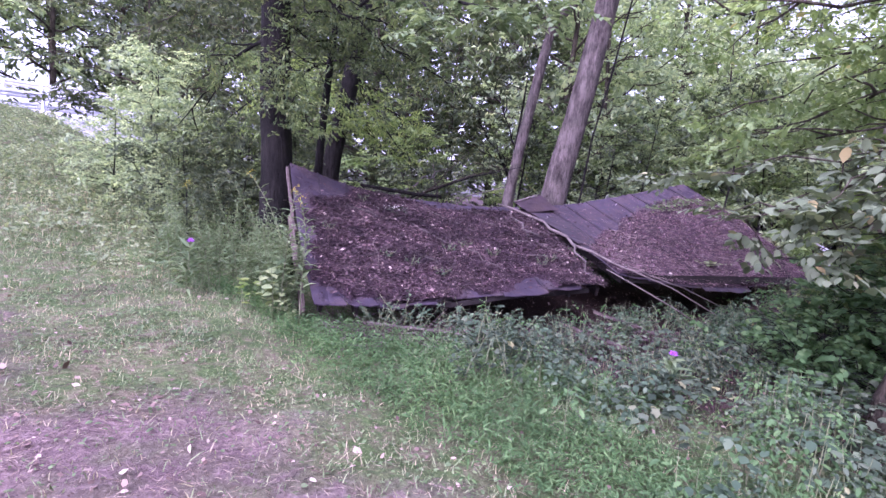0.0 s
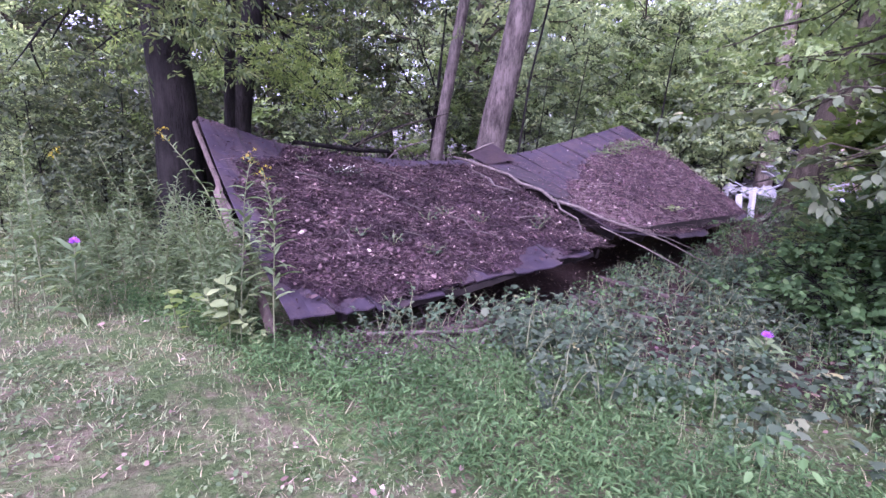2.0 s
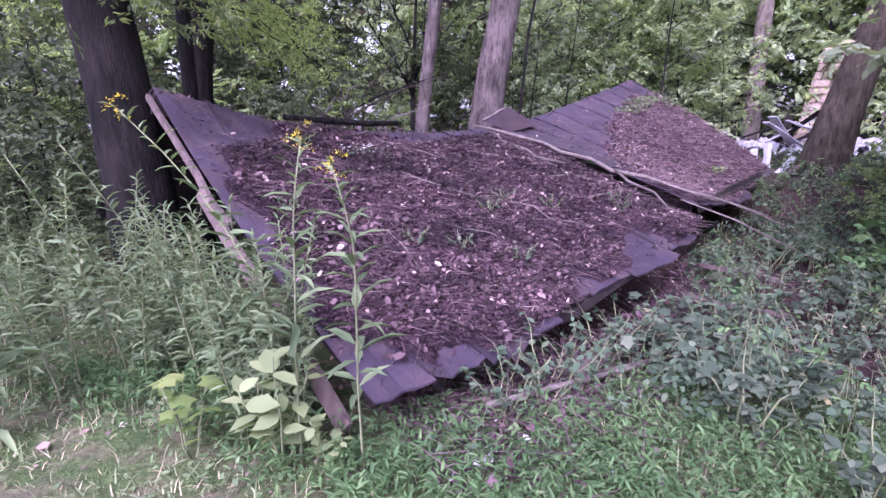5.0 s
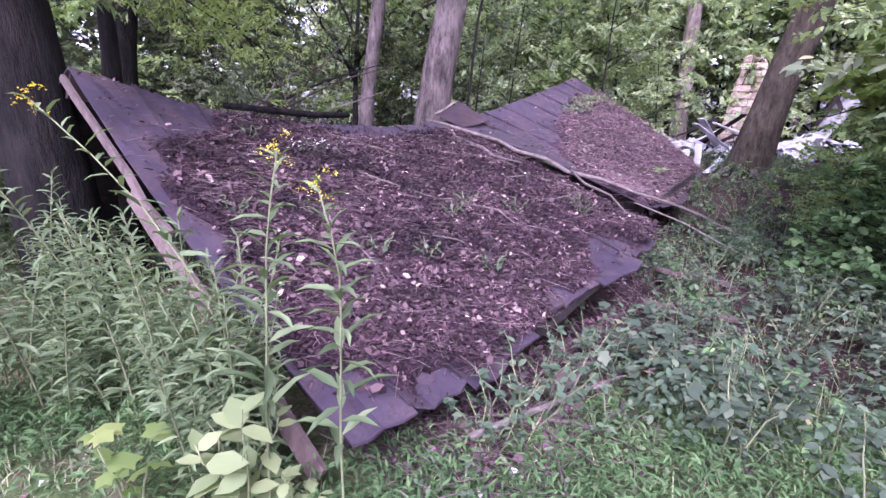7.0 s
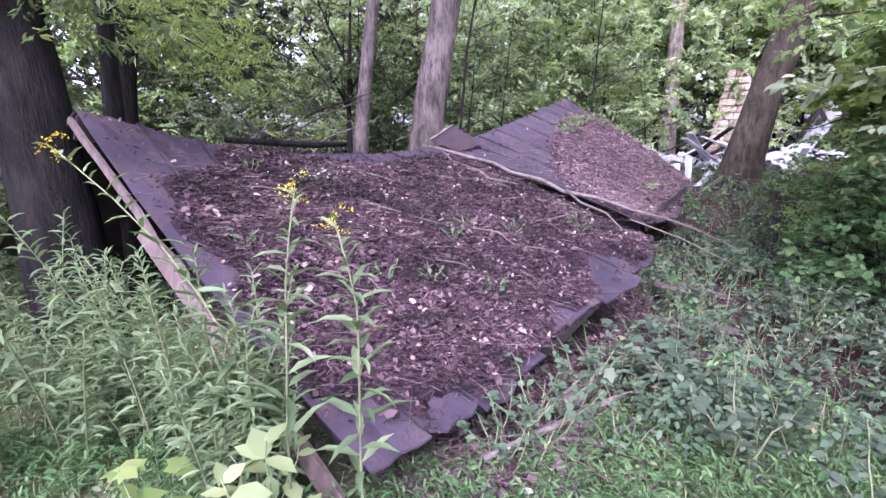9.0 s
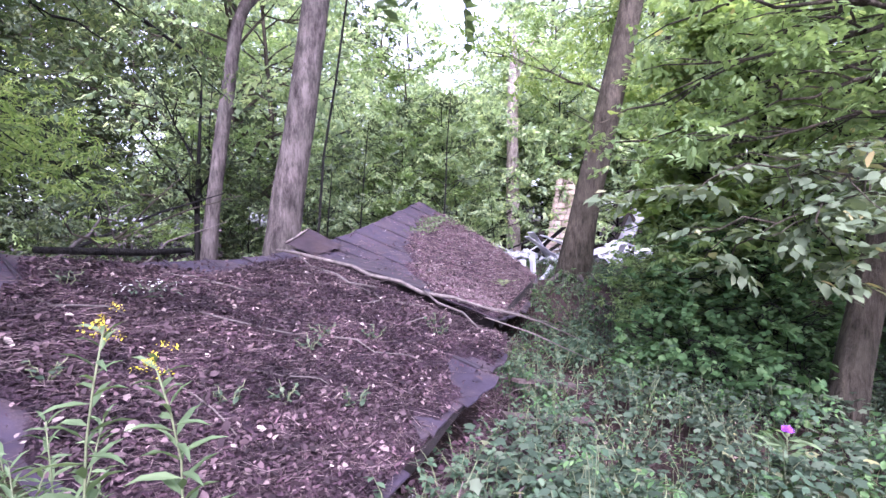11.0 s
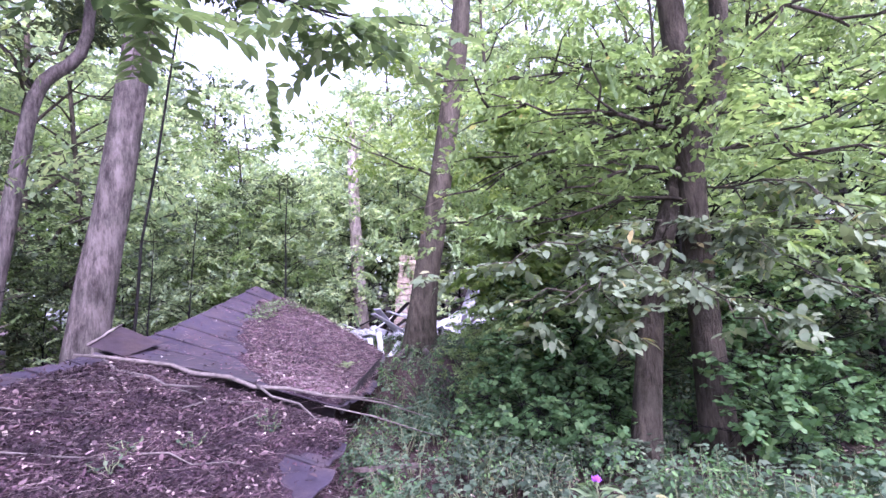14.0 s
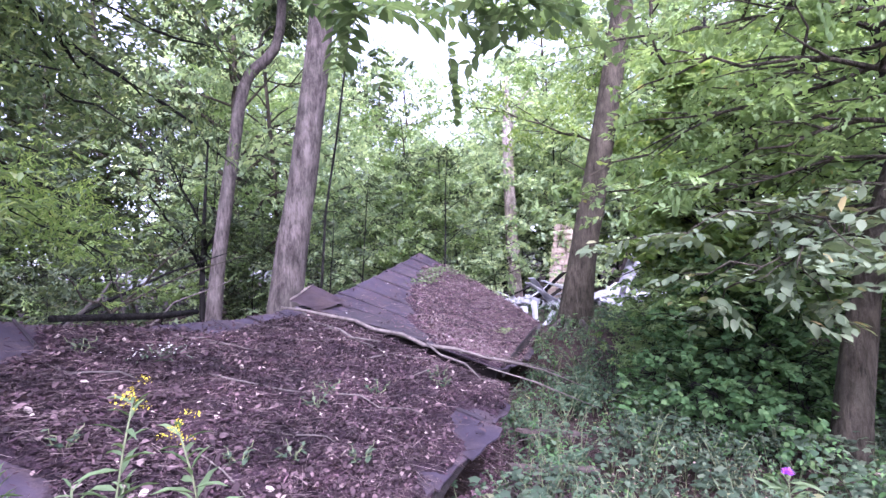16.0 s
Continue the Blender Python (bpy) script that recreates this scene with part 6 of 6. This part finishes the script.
def stilt_grass():
    gen = np.random.default_rng(97)
    r = root("stilt_grass", 0, 0, 0, "lush green stilt grass along the edge of the verge", "grass", "", "stuff")
    n = 21000
    x, y = gen.uniform(-2.5, 5.5, n), gen.uniform(-3.5, 2.6, n)
    w = (x - 0.4) * 0.75 + (y + 0.9) * 0.62
    ok = (gen.uniform(0, 1, n) < smooth(0.9, 1.5, w - 0.4 * smooth(1.6, 0.2, x)) * np.where(y < -0.6, smooth(2.7, 2.0, w), smooth(3.7, 2.6, w))) & off_roof(x, y) & ((x < 1.9) | (y < eave_line(x) - 0.45 + gen.normal(0, 0.12, n)))
    x, y = x[ok], y[ok]
    hh = gen.uniform(0.07, 0.24, len(x))
    m = 9
    px, py, ph = np.repeat(x, m), np.repeat(y, m), np.repeat(hh, m)
    c = len(px)
    a, f = gen.uniform(0, 6.28, c), gen.uniform(0.2, 1.0, c)
    p = np.stack([px + 0.03 * np.cos(a), py + 0.03 * np.sin(a), ground_z(px, py) + ph * f], -1)
    ln = gen.uniform(0.028, 0.062, c)
    scatter("blades", LANCE, p, turns(a - 1.57, gen.normal(0.25, 0.35, c), gen.normal(0, 0.3, c)), np.stack([ln * 1.3, ln, ln], -1), M_LEAF_LUSH, r)


stilt_grass()


def bank_weeds():
    gen = np.random.default_rng(98)
    r = root("bank_weeds", 0, 0, 0, "pale grey-green weeds covering the bank below the road", "weeds", "", "stuff")
    n = 4200
    q, w = gen.uniform(-9.5, 2.0, n), gen.uniform(2.6, 19, n)
    x, y = 0.86 * q - 0.5 * w, 0.5 * q + 0.86 * w
    ok = (gen.uniform(0, 1, n) < smooth(-9.5, -3.0, q) * smooth(2.6, 5.5, w + 0.4 * q) * (0.35 + 0.65 * hump(0.7 * x, 0.7 * y))) & (y > 2.2)
    x, y = x[ok], y[ok]
    h = gen.uniform(0.15, 0.5, len(x)) * (0.5 + 0.8 * hump(0.5 * x, 0.5 * y))
    m = 16
    px, py, ph = np.repeat(x, m), np.repeat(y, m), np.repeat(h, m)
    c = len(px)
    a, f = gen.uniform(0, 6.28, c), gen.uniform(0.15, 1.05, c)
    rr = gen.uniform(0.0, 0.16, c)
    scatter("foliage", KITE, np.stack([px + rr * np.cos(a), py + rr * np.sin(a), ground_z(px, py) + ph * f], -1), turns(a - 1.57, gen.normal(0.2, 0.4, c), gen.normal(0, 0.4, c)), gen.uniform(0.05, 0.12, c), M_LEAF_BANK, r)
    scatter("stems", STICK, np.stack([x, y, ground_z(x, y) - 0.02], -1), turns(gen.uniform(0, 6.28, len(x)), 1.57 + gen.normal(0, 0.2, len(x)), gen.uniform(0, 3, len(x))), np.stack([np.full(len(x), 0.4), h + 0.05, np.full(len(x), 0.4)], -1), M_STALK, r)


bank_weeds()


def ground_litter():
    gen = np.random.default_rng(93)
    r = root("ground_litter", 0, 0, 0, "dead leaves, straw and twigs strewn on the ground", "leaf litter", "", "stuff")
    n = 16000
    x, y = gen.uniform(-3, 11, n), gen.uniform(-4.5, 7, n)
    near = np.hypot(x - 0.8, y + 0.9)
    ok = gen.uniform(0, 1, n) < np.clip(1.15 - grassy(x, y), 0.12, 1) * np.clip(3.5 / (near + 0.3), 0.15, 1)
    x, y = x[ok], y[ok]
    c = len(x)
    scatter("dead_leaves", CHIP, np.stack([x, y, ground_z(x, y) + gen.uniform(0.0, 0.03, c)], -1), turns(gen.uniform(0, 6.28, c), gen.normal(0, 0.35, c), gen.normal(0, 0.35, c)), gen.gamma(4, 0.0055, c) + 0.008, M_DRY_LEAF, r)
    n = 5200
    x = gen.uniform(1.5, 6.2, n)
    y = eave_line(x) - np.abs(gen.normal(0, 0.45, n)) + 0.25
    scatter("brown_leaves", CHIP, np.stack([x, y, ground_z(x, y) + gen.uniform(0.0, 0.05, n)], -1), turns(gen.uniform(0, 6.28, n), gen.normal(0, 0.45, n), gen.normal(0, 0.45, n)), gen.gamma(4, 0.008, n) + 0.012, M_LITTER_PALE, r)
    n = 1500
    x = gen.uniform(1.5, 6.2, n)
    y = eave_line(x) - np.abs(gen.normal(0, 0.4, n)) + 0.1
    scatter("brushwood", STICK, np.stack([x, y, ground_z(x, y) + gen.uniform(0.0, 0.08, n)], -1), turns(gen.uniform(0, 6.28, n), gen.normal(0.1, 0.25, n), gen.uniform(0, 3, n)),
            np.stack([gen.uniform(0.15, 0.45, n), gen.uniform(0.15, 0.55, n), gen.uniform(0.15, 0.45, n)], -1), M_STRAW, r)
    n = 120000
    x, y = gen.uniform(-4.5, 4, n), gen.uniform(-3.9, 3.5, n)
    near = np.hypot(x - 0.8, y + 1.2)
    lay = 0.55 + 0.45 * np.sin(4.1 * x + np.sin(2.7 * y)) * np.sin(3.7 * y + 1)
    ok = gen.uniform(0, 1, n) < np.clip(1.25 - grassy(x, y), 0.22, 1) * lay * np.clip(2.6 / (near + 0.2), 0.25, 1)
    x, y = x[ok], y[ok]
    c = len(x)
    scatter("thatch", BLADE, np.stack([x, y, ground_z(x, y) + gen.uniform(0.002, 0.02, c)], -1), turns(gen.uniform(0, 6.28, c), gen.normal(0.12, 0.22, c), gen.normal(0, 0.5, c)),
            np.stack([gen.uniform(0.05, 0.10, c), gen.gamma(4, 0.008, c) + 0.012, np.full(c, 0.03)], -1), M_THATCH, r)
    n = 5000
    x, y = gen.uniform(-2.5, 4, n), gen.uniform(-4, 2.5, n)
    ok = gen.uniform(0, 1, n) < np.clip(1.2 - grassy(x, y), 0.25, 1)
    x, y = x[ok], y[ok]
    c = len(x)
    scatter("straw", STICK, np.stack([x, y, ground_z(x, y) + 0.012], -1), turns(gen.uniform(0, 6.28, c), gen.normal(0.05, 0.12, c), gen.uniform(0, 3, c)),
            np.stack([gen.uniform(0.06, 0.14, c), gen.uniform(0.05, 0.2, c), gen.uniform(0.06, 0.14, c)], -1), M_STRAW, r)
    return r


ground_litter()


# ---- the limb over the path, with compound leaves ----
def overhang():
    gen = np.random.default_rng(95)
    r = root("walnut_limb_tree", 0.85, 5.0, gz(0.85, 5.0), "slim tree whose long limb hangs over the roof with compound leaves", "tree")
    base = np.array([0.85, 5.0, gz(0.85, 5.0)])
    stem = curve_at([(0, 0, 0, 0), (0.5, 0.1, 0.1, 2.6), (1, 0.3, 0.2, 5.2)], np.linspace(0, 1, 12))
    tubes("trunk", [(stem, np.linspace(0.09, 0.05, 12))], M_BARK_DARK, r, "", 8, 0.04, gen)
    limbs = []
    tip_lists = [((1.15, 5.2, 4.4), (2.3, 2.7, 4.0), (2.75, 1.0, 3.35), (3.0, 0.6, 3.2)), ((2.3, 2.7, 4.0), (2.4, 1.6, 3.4), (2.2, 1.0, 3.0)), ((2.5, 1.9, 3.75), (3.2, 0.9, 3.45), (3.6, 0.3, 3.35))]
    for pts, r0 in zip(tip_lists, (0.035, 0.016, 0.016)):
        keys = [(i / (len(pts) - 1), *(np.array(p) - base)) for i, p in enumerate(pts)]
        limbs.append(curve_at(keys, np.linspace(0, 1, 12)))
        tubes("limb", [(limbs[-1], np.linspace(r0, 0.005, 12))], M_BARK_DARK, r, "", 6, 0.0, gen)
    # base point, direction and length of each compound leaf's midrib
    ribs = [((2.72, 0.88, 2.98), (0.02, -0.02, -1.0), 0.5), ((2.56, 1.3, 3.05), (0.0, -0.06, -0.9), 0.45), ((3.1, 0.62, 3.3), (0.28, -0.5, -0.5), 0.5), ((3.0, 0.7, 3.25), (0.1, -0.75, -0.45), 0.5),
            ((3.3, 0.5, 3.3), (0.3, -0.4, -0.7), 0.55), ((3.5, 0.35, 3.35), (0.5, -0.4, -0.5), 0.5), ((2.25, 1.1, 3.05), (-0.2, -0.6, -0.35), 0.45), ((2.2, 1.0, 3.0), (0.3, -0.5, -0.3), 0.4), ((2.45, 1.2, 3.1), (-0.5, -0.3, -0.3), 0.4),
            ((2.6, 1.1, 3.2), (0.5, -0.5, -0.3), 0.45), ((2.9, 0.8, 3.3), (0.6, 0.1, -0.4), 0.45), ((2.4, 1.4, 3.2), (0.2, -0.7, -0.2), 0.45), ((2.9, 0.9, 3.3), (-0.3, -0.6, -0.2), 0.45)]
    for k in range(38):
        c = limbs[k % 3]
        p = c[int(gen.integers(4, 12))] + base
        d = gen.normal(0, 0.7, 3)
        d[2] = -abs(d[2]) * 0.6 - 0.1
        ribs.append((tuple(p), tuple(d), gen.uniform(0.35, 0.5)))
    pos, rot, size, wood = [], [], [], []
    for p, d, ln in ribs:
        p = np.array(p) - base
        d = np.array(d) / np.linalg.norm(d)
        wood.append((np.array([p, p + d * ln * 0.5, p + d * ln]), np.array([0.003, 0.002, 0.0015])))
        yaw0 = math.atan2(d[1], d[0]) - 1.57
        for i in range(8):
            q = p + d * ln * (0.2 + 0.8 * i / 7)
            for sgn in (-1, 1):
                pos.append(q)
                rot.append((yaw0 + sgn * gen.uniform(0.9, 1.35), gen.uniform(-0.7, 0.1), sgn * gen.uniform(-0.3, 0.4)))
                size.append(gen.uniform(0.085, 0.125))
    rot = np.array(rot)
    for w in wood:
        tubes("midrib", [w], M_STALK, r, "", 4, 0.0, gen)
    scatter("crown", OVAL, np.array(pos), turns(rot[:, 0], rot[:, 1], rot[:, 2]), np.stack([np.array(size) * 0.8, size, size], -1), M_LEAF_GREY, r)


overhang()
